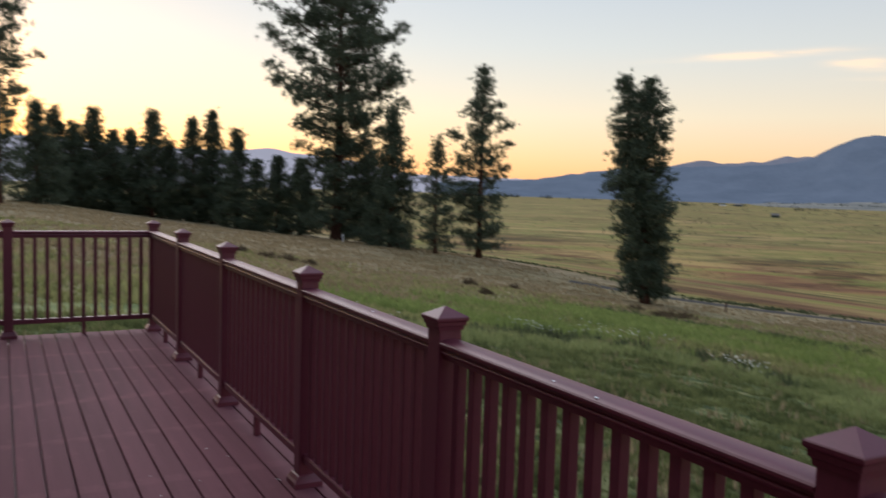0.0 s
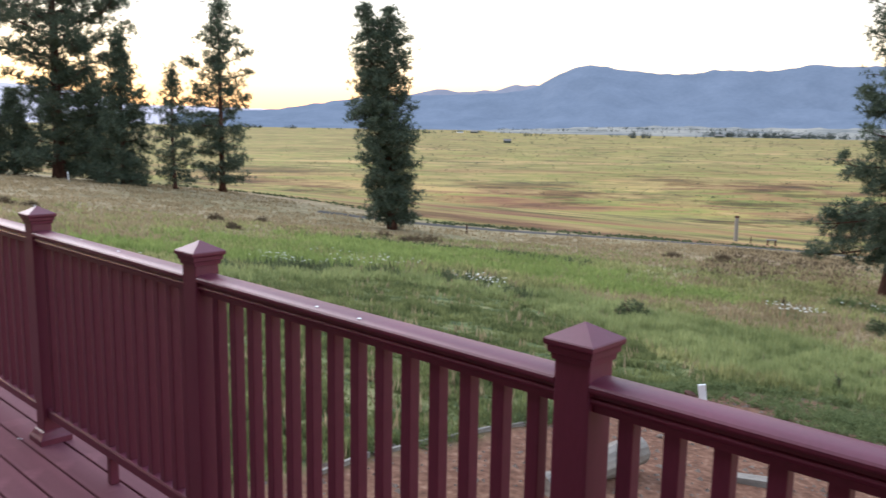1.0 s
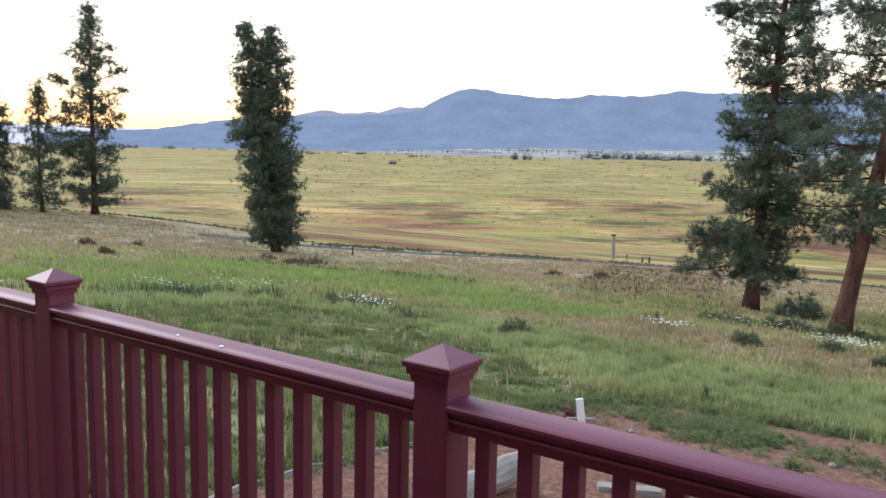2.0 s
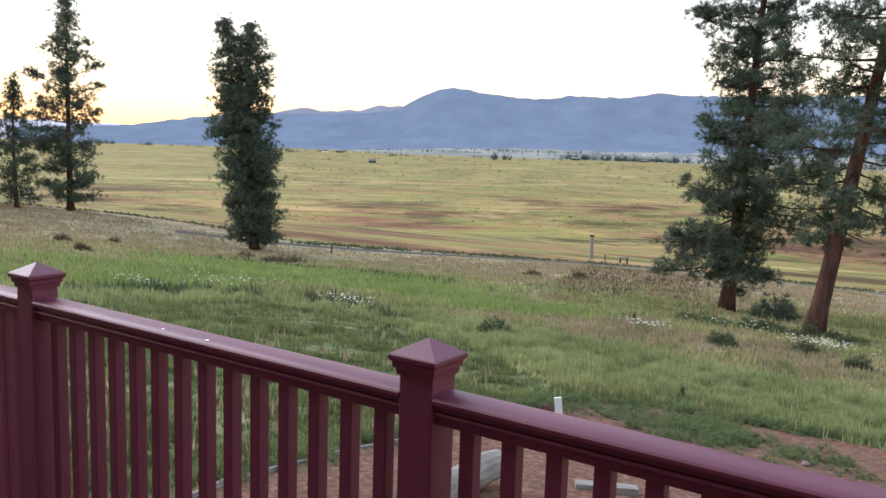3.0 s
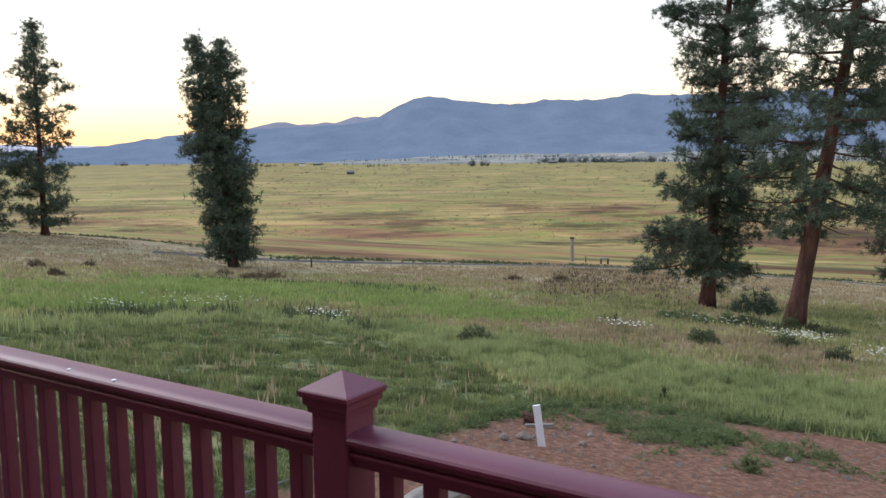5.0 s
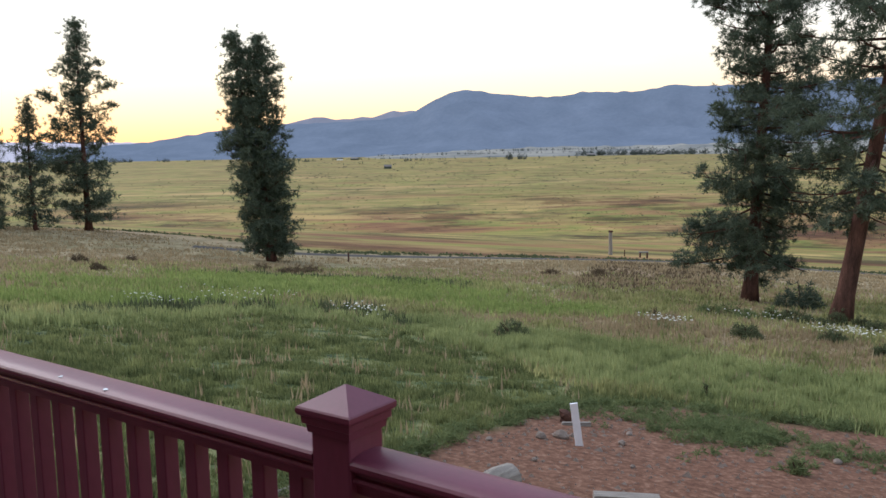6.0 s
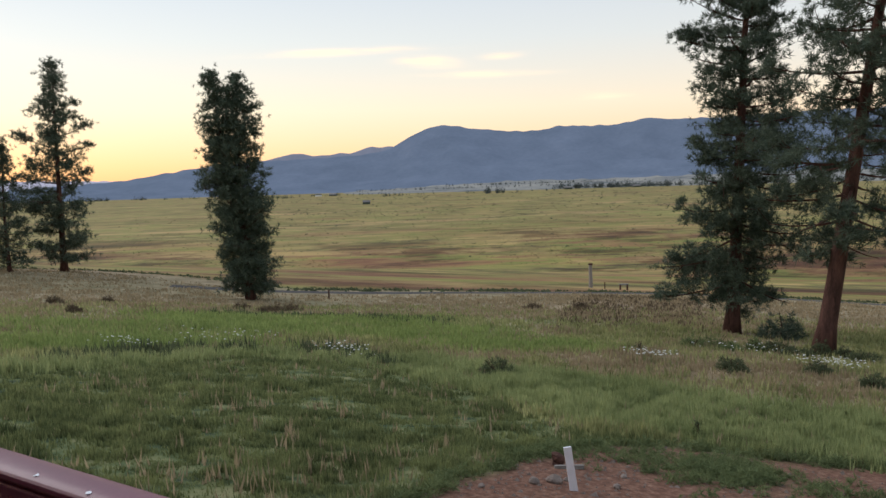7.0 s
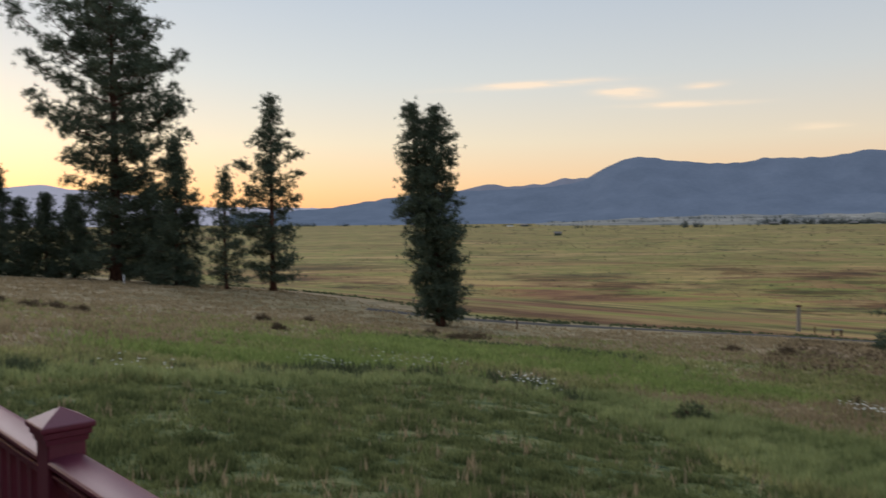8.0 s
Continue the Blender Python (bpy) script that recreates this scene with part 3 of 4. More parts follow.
# ---- pines ----
def clump_shapes(count, blades, seed, thin):
    """Tufts of stiff needles about +z, as triangles of unit size."""
    r = np.random.default_rng(seed)
    out = []
    for _ in range(count):
        t = []
        for _ in range(blades):
            az, el = r.uniform(0, 6.283), r.uniform(-0.6, 1.45)
            d = np.array([math.cos(az) * math.cos(el), math.sin(az) * math.cos(el), math.sin(el) + 0.15])
            s = np.cross(d, r.normal(size=3))
            s /= np.linalg.norm(s)
            b = d * r.uniform(0.0, 0.25)
            w = r.uniform(0.7, 1.2) * thin
            t.append([b - s * w * 0.5, b + s * w * 0.5, d * r.uniform(0.65, 1.1) + s * w * r.uniform(-1, 1)])
        out.append(np.array(t))
    return out


SPRAYS, FINE = clump_shapes(6, 13, 2, 0.14), clump_shapes(8, 17, 3, 0.12)


def place_sprays(spots, axes, sizes, r, shapes=SPRAYS):
    """All the sprays of a crown, turned towards their axes."""
    n = len(spots)
    a = axes / np.linalg.norm(axes, axis=1, keepdims=True)
    u = np.cross(a, r.normal(size=(n, 3)))
    u /= np.linalg.norm(u, axis=1, keepdims=True)
    v = np.cross(a, u)
    M = np.stack([u, v, a], -1) * sizes[:, None, None]
    kind = r.integers(0, len(shapes), n)
    out = []
    for k, s in enumerate(shapes):
        pick = kind == k
        out.append((np.einsum("nij,bcj->nbci", M[pick], s) + spots[pick][:, None, None, :]).reshape(-1, 3, 3))
    return np.concatenate(out)


def pine(x, y, h, outline, seed, label, radius=0.3, lean=(0.0, 0.0), tuft=0.35, limbs_m=4.5, clumps_m=1.6, tufts=9, tops=((0, 0, 1.0),), group="pines on the hillside", droop=0.0, lift=0.20, bare=0.0, tier=0.10):
    """A pine: outline gives the reach of its limbs at shares of its height; each limb carries rounded clumps of needle tufts on twigs."""
    r = np.random.default_rng(seed)
    z = float(ground_z(x, y)) - 0.15
    tree = thing("pine_tree", x, y, z, label, "tree", group)
    spots, axes, sizes = [], [], []
    tv, tf, lv, lf = [], [], [], []
    shares, reach = zip(*outline)
    ragged = 0.08 if tier < 0.05 else 0.0
    phase = r.uniform(0, 6.283, 4)
    up = np.array([0, 0, 1.0])

    def add(vs, fs, v, f):
        o = len(vs)
        vs.extend(v)
        fs.extend(tuple(i + o for i in q) for q in f)

    def cluster(c, d, rc, n, scale):
        off = r.normal(size=(n, 3)) * rc * np.array([1.0, 1.0, 0.62]) * 0.6
        spots.extend(c + off)
        axes.extend(off / rc + d * 0.35 + up * 0.55 + r.normal(size=(n, 3)) * 0.25)
        sizes.extend(tuft * scale * r.uniform(0.7, 1.2, n))

    for ti, (ox, oy, share) in enumerate(tops):
        hh = h * share
        bend = r.uniform(-0.02, 0.02, 2)

        def axis(u):
            k = u ** 1.6
            return np.array([lean[0] * u + ox * k + bend[0] * math.sin(u * 4) * hh * 0.4, lean[1] * u + oy * k + bend[1] * math.sin(u * 3) * hh * 0.4, hh * u])

        us = np.linspace(0, 1, 18)
        rad = [radius * ((1 - u) ** 0.85 * (1.0 + 0.45 * math.exp(-u * 45)) + 0.02) * (1 if ti == 0 else 0.7) for u in us]
        add(tv, tf, *tube([axis(u) for u in us], rad, 12))
        low = shares[0]
        n = int(hh * (1 - low) * limbs_m)
        for i in range(n):
            u = low + (1 - low) * (i + r.uniform(0, 1)) / n
            q = (u - low) / (1 - low)
            az = i * 2.399 + r.uniform(-0.6, 0.6)
            # the outline swells and thins from side to side
            L = 0.86 * float(np.interp(u, shares, reach)) * r.uniform(0.62 - ragged, 1.12 + ragged) * (1 + 0.16 * math.sin(az + phase[0] + 9 * u) + 0.12 * math.sin(2 * az + phase[1] - 15 * u))
            L = max(L, 0.25)
            el = -0.10 + 0.75 * q ** 1.6 - droop * (1 - q) + r.uniform(-0.2, 0.2)
            o = axis(u)
            d = np.array([math.cos(az) * math.cos(el), math.sin(az) * math.cos(el), math.sin(el)])
            side = np.cross(d, up)
            kink = 0.05 * math.sin(i * 1.7)

            def along(f):
                return o + d * L * f + up * L * lift * f * f + side * L * kink * math.sin(f * 5 + i)

            r0 = min(0.018 + 0.018 * L, 0.10)
            add(lv, lf, *tube([along(f) for f in (0, 0.35, 0.7, 1.0)], [r0, r0 * 0.7, r0 * 0.45, r0 * 0.2], 4))
            if r.random() < bare * (1 - q):
                continue
            for _ in range(max(2, int(1 + L * clumps_m))):
                f = r.uniform(0.10, 1.0) ** 0.8
                root = along(f * 0.85)
                c = along(f) + side * r.normal() * 0.20 * L * (1.15 - 0.6 * f) + up * (r.normal() * tier * L + 0.05)
                if L > 0.8:
                    add(lv, lf, *tube([root, (root + c) / 2 - up * 0.03 * L, c], [r0 * 0.35, r0 * 0.25, r0 * 0.12], 3))
                cluster(c, d, tuft * r.uniform(0.9, 1.7), tufts, 0.8 if q > 0.9 else 1.0)
            cluster(along(1.0), d, tuft, max(3, tufts // 2), 0.9)
        for k in range(5):
            cluster(axis(0.93 + 0.017 * k), up, tuft * (0.8 - 0.08 * k), 4, 0.75)
    mesh_object("trunk", tv, tf, BARK, tree, smooth=True)
    tagged(mesh_object("branchwork", lv, lf, BARK, tree), kind="stuff")
    tri_object("crown", place_sprays(np.array(spots), np.array(axes), np.array(sizes), r, FINE if tuft < 0.33 else SPRAYS), NEEDLE, tree)
    return tree


COLUMN = ((0.04, 1.6), (0.10, 2.2), (0.22, 2.3), (0.35, 2.45), (0.55, 2.6), (0.72, 2.1), (0.86, 1.45), (0.94, 0.8), (1.0, 0.2))
TIERED = ((0.05, 2.6), (0.12, 3.5), (0.30, 3.9), (0.50, 4.1), (0.62, 3.4), (0.75, 2.3), (0.90, 1.0), (1.0, 0.15))
SLENDER = ((0.04, 2.2), (0.3, 2.1), (0.6, 1.6), (0.85, 0.9), (1.0, 0.2))
OLD = ((0.02, 5.0), (0.15, 6.6), (0.30, 7.6), (0.45, 9.6), (0.58, 9.8), (0.66, 7.6), (0.76, 5.4), (0.86, 3.4), (0.95, 1.5), (1.0, 0.2))
SPIRE = ((0.0, 1.0), (0.2, 0.98), (0.45, 0.8), (0.7, 0.44), (0.88, 0.17), (1.0, 0.03))
pine(41.71, 45.72, 17.0, COLUMN, 11, "dense columnar dark green pine with two tops", 0.34, (-0.9, 0.85), 0.37, 5.8, 1.9, 11, ((-0.7, 0.8, 1.0), (0.6, -0.6, 0.985)), lift=0.3)
pine(45.0, 75.96, 20.8, TIERED, 12, "tall conical pine with ragged tiers of branches", 0.33, tuft=0.44, limbs_m=3.2, clumps_m=1.8, tufts=12, tier=0.035, droop=0.1, lift=0.25)
pine(38.87, 74.64, 12.0, SLENDER, 13, "slender young pine beside taller one", 0.2, tuft=0.40, limbs_m=4.4, clumps_m=1.7, tufts=9, tier=0.06)
pine(33.0, 88.2, 36.5, OLD, 14, "very large old pine with long uneven limbs", 0.6, tuft=0.55, limbs_m=3.2, clumps_m=1.7, tufts=12, tier=0.036, lift=0.32)
pine(35.5, 78.7, 14.6, tuple((u, 3.7 * w) for u, w in SPIRE), 15, "dark pine growing against a larger one", 0.28, tuft=0.44, limbs_m=5.4, clumps_m=1.9, tufts=12)
ROW = [(1.8, 89.6, 9.9, 2.0), (6.0, 102, 9.4, 2.2), (8.3, 103.6, 11.7, 3.1), (10.6, 105, 9.6, 2.6), (15.3, 105.9, 13.1, 2.7), (17.5, 106.5, 9.5, 2.3), (20.2, 106, 13.0, 2.3), (22.6, 105.6, 14.3, 2.6), (23.6, 97.2, 11.7, 1.7), (25.5, 95.4, 8.3, 1.7), (28.0, 95.1, 9.2, 1.9), (30.2, 93.0, 9.0, 2.2), (38.0, 90.5, 11.0, 2.6), (-3.8, 92, 9.0, 2.2), (12.9, 108, 10.4, 2.4), (4.2, 104, 10.8, 2.4)]
for i, (x, y, h, s) in enumerate(ROW):
    pine(x, y, h, tuple((u, 1.5 * s * w) for u, w in SPIRE), 40 + i, "dark young pine in a row along the rise", 0.16 + 0.005 * h, tuft=0.42, limbs_m=5.4, clumps_m=1.9, tufts=12, group="row of pines on the rise", lift=0.3)
pine(-1.6, 77.7, 22.0, ((0.10, 2.2), (0.4, 3.0), (0.7, 3.0), (0.9, 1.6), (1.0, 0.4)), 16, "tall pine at the end of the row", 0.34, tuft=0.46, limbs_m=3.4, clumps_m=1.4, tufts=10, tier=0.05)
pine(36.96, 9.0, 20.5, ((0.08, 2.3), (0.13, 3.4), (0.25, 3.7), (0.45, 3.4), (0.60, 3.0), (0.72, 2.4), (0.85, 1.5), (0.95, 0.7), (1.0, 0.3)), 17, "big pine with a bare reddish lower trunk", 0.31, (0.6, -0.7), 0.29, 6.6, 2.5, 13, droop=0.36, bare=0.06, tier=0.09)
pine(31.54, 4.34, 21.0, ((0.18, 1.4), (0.24, 3.2), (0.32, 3.6), (0.50, 3.7), (0.70, 3.0), (0.88, 1.6), (1.0, 0.3)), 18, "leaning old pine with thick red bark", 0.33, (0.5, -2.9), 0.29, 5.0, 2.4, 13, droop=0.30, bare=0.2, tier=0.09)
pine(41.0, 0.5, 17.0, ((0.12, 3.0), (0.25, 4.0), (0.5, 3.6), (0.8, 2.0), (1.0, 0.3)), 19, "pine with low drooping branches", 0.30, (0, 0), 0.29, 4.6, 2.2, 13, droop=0.42)


# ---- road along the foot of the hillside ----
def strip(name, pts, width, lift, mat, label, category):
    pts = np.array(pts, float)
    t = np.linspace(0, len(pts) - 1, 90)
    x, y = np.interp(t, range(len(pts)), pts[:, 0]), np.interp(t, range(len(pts)), pts[:, 1])
    for _ in range(8):
        x[1:-1], y[1:-1] = (x[:-2] + 2 * x[1:-1] + x[2:]) / 4, (y[:-2] + 2 * y[1:-1] + y[2:]) / 4
    d = np.stack([np.gradient(x), np.gradient(y)], -1)
    d /= np.linalg.norm(d, axis=1, keepdims=True)
    verts, faces = [], []
    offs = (-0.5, -0.25, 0, 0.25, 0.5)
    for i in range(len(t)):
        for o in offs:
            px, py = x[i] - d[i, 1] * o * width, y[i] + d[i, 0] * o * width
            verts.append((px, py, float(ground_z(px, py)) + lift * (1 - (2 * o) ** 2 * 0.9)))
        if i:
            for k in range(4):
                a = (i - 1) * 5 + k
                faces.append((a, a + 1, a + 6, a + 5))
    ob = mesh_object(name, verts, faces, mat, smooth=True)
    return tagged(ob, label, category, kind="structure")


strip("road", [(44, 58), (50.5, 50.5), (58, 44), (65, 38), (76, 33), (85, 28), (87, 17), (85, 8), (81, -6), (78, -25)], 2.6, 0.08, GRAVEL, "narrow grey gravel road below the hillside", "road")

# ---- grasses ----
def blades(n, r0, r1, az0, az1, height, seed, keep, thin=0.0012, leaf=4):
    """Loose blades in tufts, thicker with distance; keep(x, y) gives the share of tufts that grow."""
    r = np.random.default_rng(seed)
    d = r0 * (r1 / r0) ** r.random(n)
    a = np.radians(r.uniform(az0, az1, n))
    x, y = d * np.cos(a) - 1.2, d * np.sin(a) - 1.0
    ok = (r.random(n) < keep(x, y)) & ((x > 0.6) | (y > DECK_END + 0.5))
    x, y, d = x[ok], y[ok], d[ok]
    x, y, d = (np.repeat(v, leaf) for v in (x, y, d))
    m = len(x)
    s = 0.02 + 0.004 * d
    x, y = x + r.normal(size=m) * s, y + r.normal(size=m) * s
    z = ground_z(x, y) - 0.02
    h = height * r.uniform(0.5, 1.2, m) * (0.85 + 0.3 * mottle(x, y, 2.0, seed) + 0.5 * mottle(x, y, 0.28, seed + 50))
    w = (0.006 + thin * d) * r.uniform(0.7, 1.3, m)
    t, lean = r.uniform(0, 6.283, m), r.uniform(0.05, 0.4, m) * h
    q = r.uniform(0, 6.283, m)
    base = np.stack([x, y, z], -1)
    side = np.stack([np.cos(t) * w, np.sin(t) * w, 0 * w], -1)
    tip = base + np.stack([np.cos(q) * lean, np.sin(q) * lean, h], -1)
    return np.stack([base - side, base + side, tip], 1)


def open_ground(x, y):
    return 1 - step(0.15, 0.6, dirt_mask(x, y))


tagged(tri_object("meadow_grass", blades(110000, 13, 55, -12, 98, 0.22, 1, lambda x, y: (1 - near_mask(x, y)) * (1 - crest_mask(x, y)) * (1 - 0.85 * dry_mask(x, y)) * (1 - 0.8 * lush_mask(x, y)) * (0.35 + 0.65 * step(-0.3, 0.4, mottle(x, y, 1.1, 71) + 0.5 * mottle(x, y, 0.4, 81)))), GRASS), "knee-high green meadow grass on the hillside", "grass", kind="stuff")
tagged(tri_object("short_grass", blades(260000, 4.5, 24, -12, 98, 0.15, 5, lambda x, y: open_ground(x, y) * near_mask(x, y) * (0.12 + 0.88 * step(-0.2, 0.35, mottle(x, y, 0.34, 72) + 0.6 * mottle(x, y, 0.15, 73))), thin=0.0007), SHORT), "short dark green tufted grass around the house", "grass", kind="stuff")
tagged(tri_object("tall_grass", blades(150000, 12, 30, -12, 75, 0.30, 6, lambda x, y: 0.9 * crest_mask(x, y) * (0.4 + 0.6 * step(-0.4, 0.3, mottle(x, y, 0.5, 74))), thin=0.0008), PALE), "belt of taller pale green grass at the edge of the short grass", "grass", kind="stuff")
tagged(tri_object("rank_grass", blades(60000, 18, 45, 30, 80, 0.36, 9, lambda x, y: 0.9 * thatch_mask(x, y)), SHRUB), "dark rank grass along the edge of the short grass", "grass", kind="stuff")
tagged(tri_object("dry_grass", blades(130000, 6, 95, -12, 103, 0.22, 2, lambda x, y: open_ground(x, y) * np.clip(dry_mask(x, y) + 0.03, 0, 1) * (plain_edge(x, y) < -3) * (0.3 + 0.7 * step(-0.3, 0.4, mottle(x, y, 2.2, 75) + 0.5 * mottle(x, y, 0.8, 76))), thin=0.0012), DRY), "straw-coloured dry grass on the rise and the slope", "grass", kind="stuff")
tagged(tri_object("lush_grass", blades(60000, 18, 46, 20, 80, 0.28, 3, lambda x, y: lush_mask(x, y) * (1 - 0.8 * thatch_mask(x, y))), LUSH), "bright green patch of lush grass", "grass", kind="stuff")
tagged(tri_object("seeded_rows", blades(7000, 38, 80, 14, 30, 0.24, 14, lambda x, y: 0.9 * berm_mask(x, y) * (np.cos(np.degrees(np.arctan2(y + 1.0, x + 1.2)) * 2 * math.pi / 0.62 + 0.5 * mottle(x, y, 6, 15)) > 0.45), thin=0.0012), BRUSH), "rows of brown stalks on the seeded bank", "stalks", kind="stuff")
tagged(tri_object("sedge", blades(26000, 66, 125, -12, 66, 0.26, 4, lambda x, y: (0.35 + 0.65 * step(-0.3, 0.5, wobble(x, y, 4, 61))) * np.exp(-((plain_edge(x, y) - 4.5 + 0.8 * wobble(x, y, 7, 62)) / 1.4) ** 2), thin=0.0025), SHRUB), "dark sedge along the ditch beyond the road", "sedge", kind="stuff")


def sprays_on(x, y, wide, tall, count, size, seed, low=0.0):
    """Leaf sprays filling a low mound."""
    r = np.random.default_rng(seed)
    a, f = r.uniform(0, 6.283, count), np.sqrt(r.random(count))
    px, py = np.cos(a) * f * wide * 0.5, np.sin(a) * f * wide * 0.5
    pz = tall * (low + (1 - low) * r.random(count)) * np.sqrt(np.clip(1.05 - f ** 2, 0, 1)) * r.uniform(0.6, 1.05, count)
    return place_sprays(np.stack([px, py, pz], -1), np.stack([px, py, np.full(count, 0.35 * wide)], -1) + r.normal(size=(count, 3)) * 0.2, size * r.uniform(0.6, 1.3, count), r)


def shrub(x, y, wide, tall, seed, label, mat=None, count=150, size=0.13, group="shrubs in the meadow"):
    bush = thing("shrub", x, y, float(ground_z(x, y)), label, "shrub", group)
    r = np.random.default_rng(seed)
    v, f = [], []
    for k in range(7):
        a = r.uniform(0, 6.283)
        tv, tf = tube([(0.03 * math.cos(a), 0.03 * math.sin(a), -0.05), (0.15 * wide * math.cos(a), 0.15 * wide * math.sin(a), tall * 0.4), (0.32 * wide * math.cos(a), 0.32 * wide * math.sin(a), tall * 0.8)], [0.014, 0.01, 0.004], 4)
        o = len(v)
        v += tv
        f += [tuple(i + o for i in q) for q in tf]
    mesh_object("stem", v, f, BARK, bush)
    tri_object("foliage", sprays_on(x, y, wide, tall, count, size, seed), mat or SHRUB, bush)
    return bush


BUSHES = [(16.9, 9.7, 0.95, 0.55), (22.0, 5.15, 0.9, 0.5), (23.7, 3.2, 0.75, 0.42), (21.8, 1.6, 0.7, 0.45), (25.0, 8.95, 0.32, 0.5), (12.6, 3.3, 0.10, 0.30)]
for i, (x, y, w, h) in enumerate(BUSHES):
    shrub(x, y, w, h, 70 + i, count=150 if w > 0.5 else 45, size=0.13 if w > 0.5 else 0.08, label= "rounded dark green sagebrush in the grass" if w > 0.5 else "small upright dark weed in the grass")
for i in range(9):
    t = i / 8
    shrub(29.1 + 1.5 * t + 0.5 * math.sin(i * 2.1), 8.4 - 5.6 * t, 0.9 + 0.35 * math.sin(i * 1.7), 0.45 + 0.2 * math.sin(i * 2.3), 90 + i, "low green brush below the big pines", WEED if i < 4 else SHRUB, count=110, size=0.15, group="low brush under the pines")
# the clumps around (32, 33) stand in for shadows of tall grass
for i, (x, y, w) in enumerate([(11.6, 43.5, 1.0), (12.9, 43.9, 1.2), (14.0, 43.2, 0.8), (10.4, 44.4, 0.7), (24.5, 43.0, 0.9), (27.5, 42.5, 0.8), (31.5, 35.5, 1.0), (45, 23.5, 1.2), (48, 21.5, 1.0), (34, 34, 1.4), (30.5, 32.5, 1.2), (32, 33.4, 1.5), (20.5, 34.5, 0.7)]):
    shrub(x, y, w, 0.4, 110 + i, "low brownish brush in the dry grass, some standing for shadows", BRUSH, count=80, size=0.2, group="brush in the dry grass")
sapling = thing("pine_sapling", 35.6, 6.6, float(ground_z(35.6, 6.6)) - 0.05, "drooping young pine beside the big trunk", "tree")
mesh_object("stem", *tube([(0, 0, -0.1), (0.1, 0, 0.6), (0.1, 0.1, 1.2)], [0.04, 0.03, 0.01], 6), BARK, sapling)
tri_object("foliage", sprays_on(0, 0, 1.9, 1.25, 190, 0.26, 131), NEEDLE, sapling)


def yarrow(x, y, wx, wy, n, seed):
    """White flower heads on thin stems."""
    r = np.random.default_rng(seed)
    px, py = x + r.normal(size=n) * wx * 0.4, y + r.normal(size=n) * wy * 0.4
    z = ground_z(px, py)
    h = r.uniform(0.28, 0.48, n)
    heads = []
    for k in range(n):
        c = np.array([px[k], py[k], z[k] + h[k]])
        s = r.uniform(0.02, 0.045)
        for j in range(5):
            a, b = j * 1.2566, (j + 1) * 1.2566
            heads.append([c + (0, 0, 0.012), c + (s * math.cos(a), s * math.sin(a), r.uniform(-0.01, 0.01)), c + (s * math.cos(b), s * math.sin(b), 0)])
    stems = []
    for k in range(n):
        b = np.array([px[k], py[k], z[k] - 0.02])
        stems.append([b + (-0.006, 0.006, 0), b + (0.006, -0.006, 0), b + (0, 0, h[k])])
    patch = thing("yarrow_patch", 0, 0, 0, "patch of white yarrow flowers in the grass", "flowers", "white flower patches")
    patch["kind"] = "stuff"
    tri_object("flower_head", heads, PETAL, patch)
    tri_object("flower_stem", stems, WEED, patch)


for i, (x, y, wx, wy, n) in enumerate([(22.0, 7.5, 0.6, 1.0, 60), (24.7, 3.0, 0.9, 1.3, 110), (13.0, 19.6, 1.0, 2.0, 45), (16.3, 14.2, 1.2, 1.2, 40), (16.0, 19.0, 2.5, 3.0, 45), (27.0, 6.4, 1.6, 2.0, 35), (22.5, 0.8, 0.8, 1.0, 40), (6.5, 17.5, 1.2, 1.5, 18)]):
    yarrow(x, y, wx * 0.8, wy, n, 150 + i)

# ground-hugging weeds on the bare soil
r_weed = np.random.default_rng(8)
weeds = []
for k in range(150):
    if k < 90:
        x, y = 9.9 + r_weed.normal() * 0.55, 2.2 + r_weed.normal() * 0.9
    else:
        y = r_weed.uniform(-1.0, 5.0)
        x = 10.6 - 0.3 * abs(y - 2.5) + r_weed.normal() * 0.35 if k < 180 else r_weed.uniform(5.2, 8.5)
        y = y if k < 180 else 4.6 + 0.1 * (x - 5) + r_weed.normal() * 0.15
    s = sprays_on(0, 0, 0.3, 0.10, 9, 0.09, 300 + k)
    weeds.append(s + np.array([x, y, float(ground_z(x, y))]))
k = 0
while k < 240:
    x, y = r_weed.uniform(3.0, 13.0), r_weed.uniform(-2.5, 5.6)
    if 0.1 < dirt_mask(np.array([x]), np.array([y]))[0] < 0.75:
        weeds.append(sprays_on(0, 0, r_weed.uniform(0.2, 0.45), 0.16, 10, 0.085, 500 + k) + np.array([x, y, float(ground_z(x, y))]))
        k += 1
tagged(tri_object("ground_weeds", np.concatenate(weeds), WEED), "low green weeds creeping over the red soil", "weeds", kind="stuff")
shrub(8.5, 0.96, 0.24, 0.2, 141, "single green weed on bare red soil", WEED, 40, 0.09)


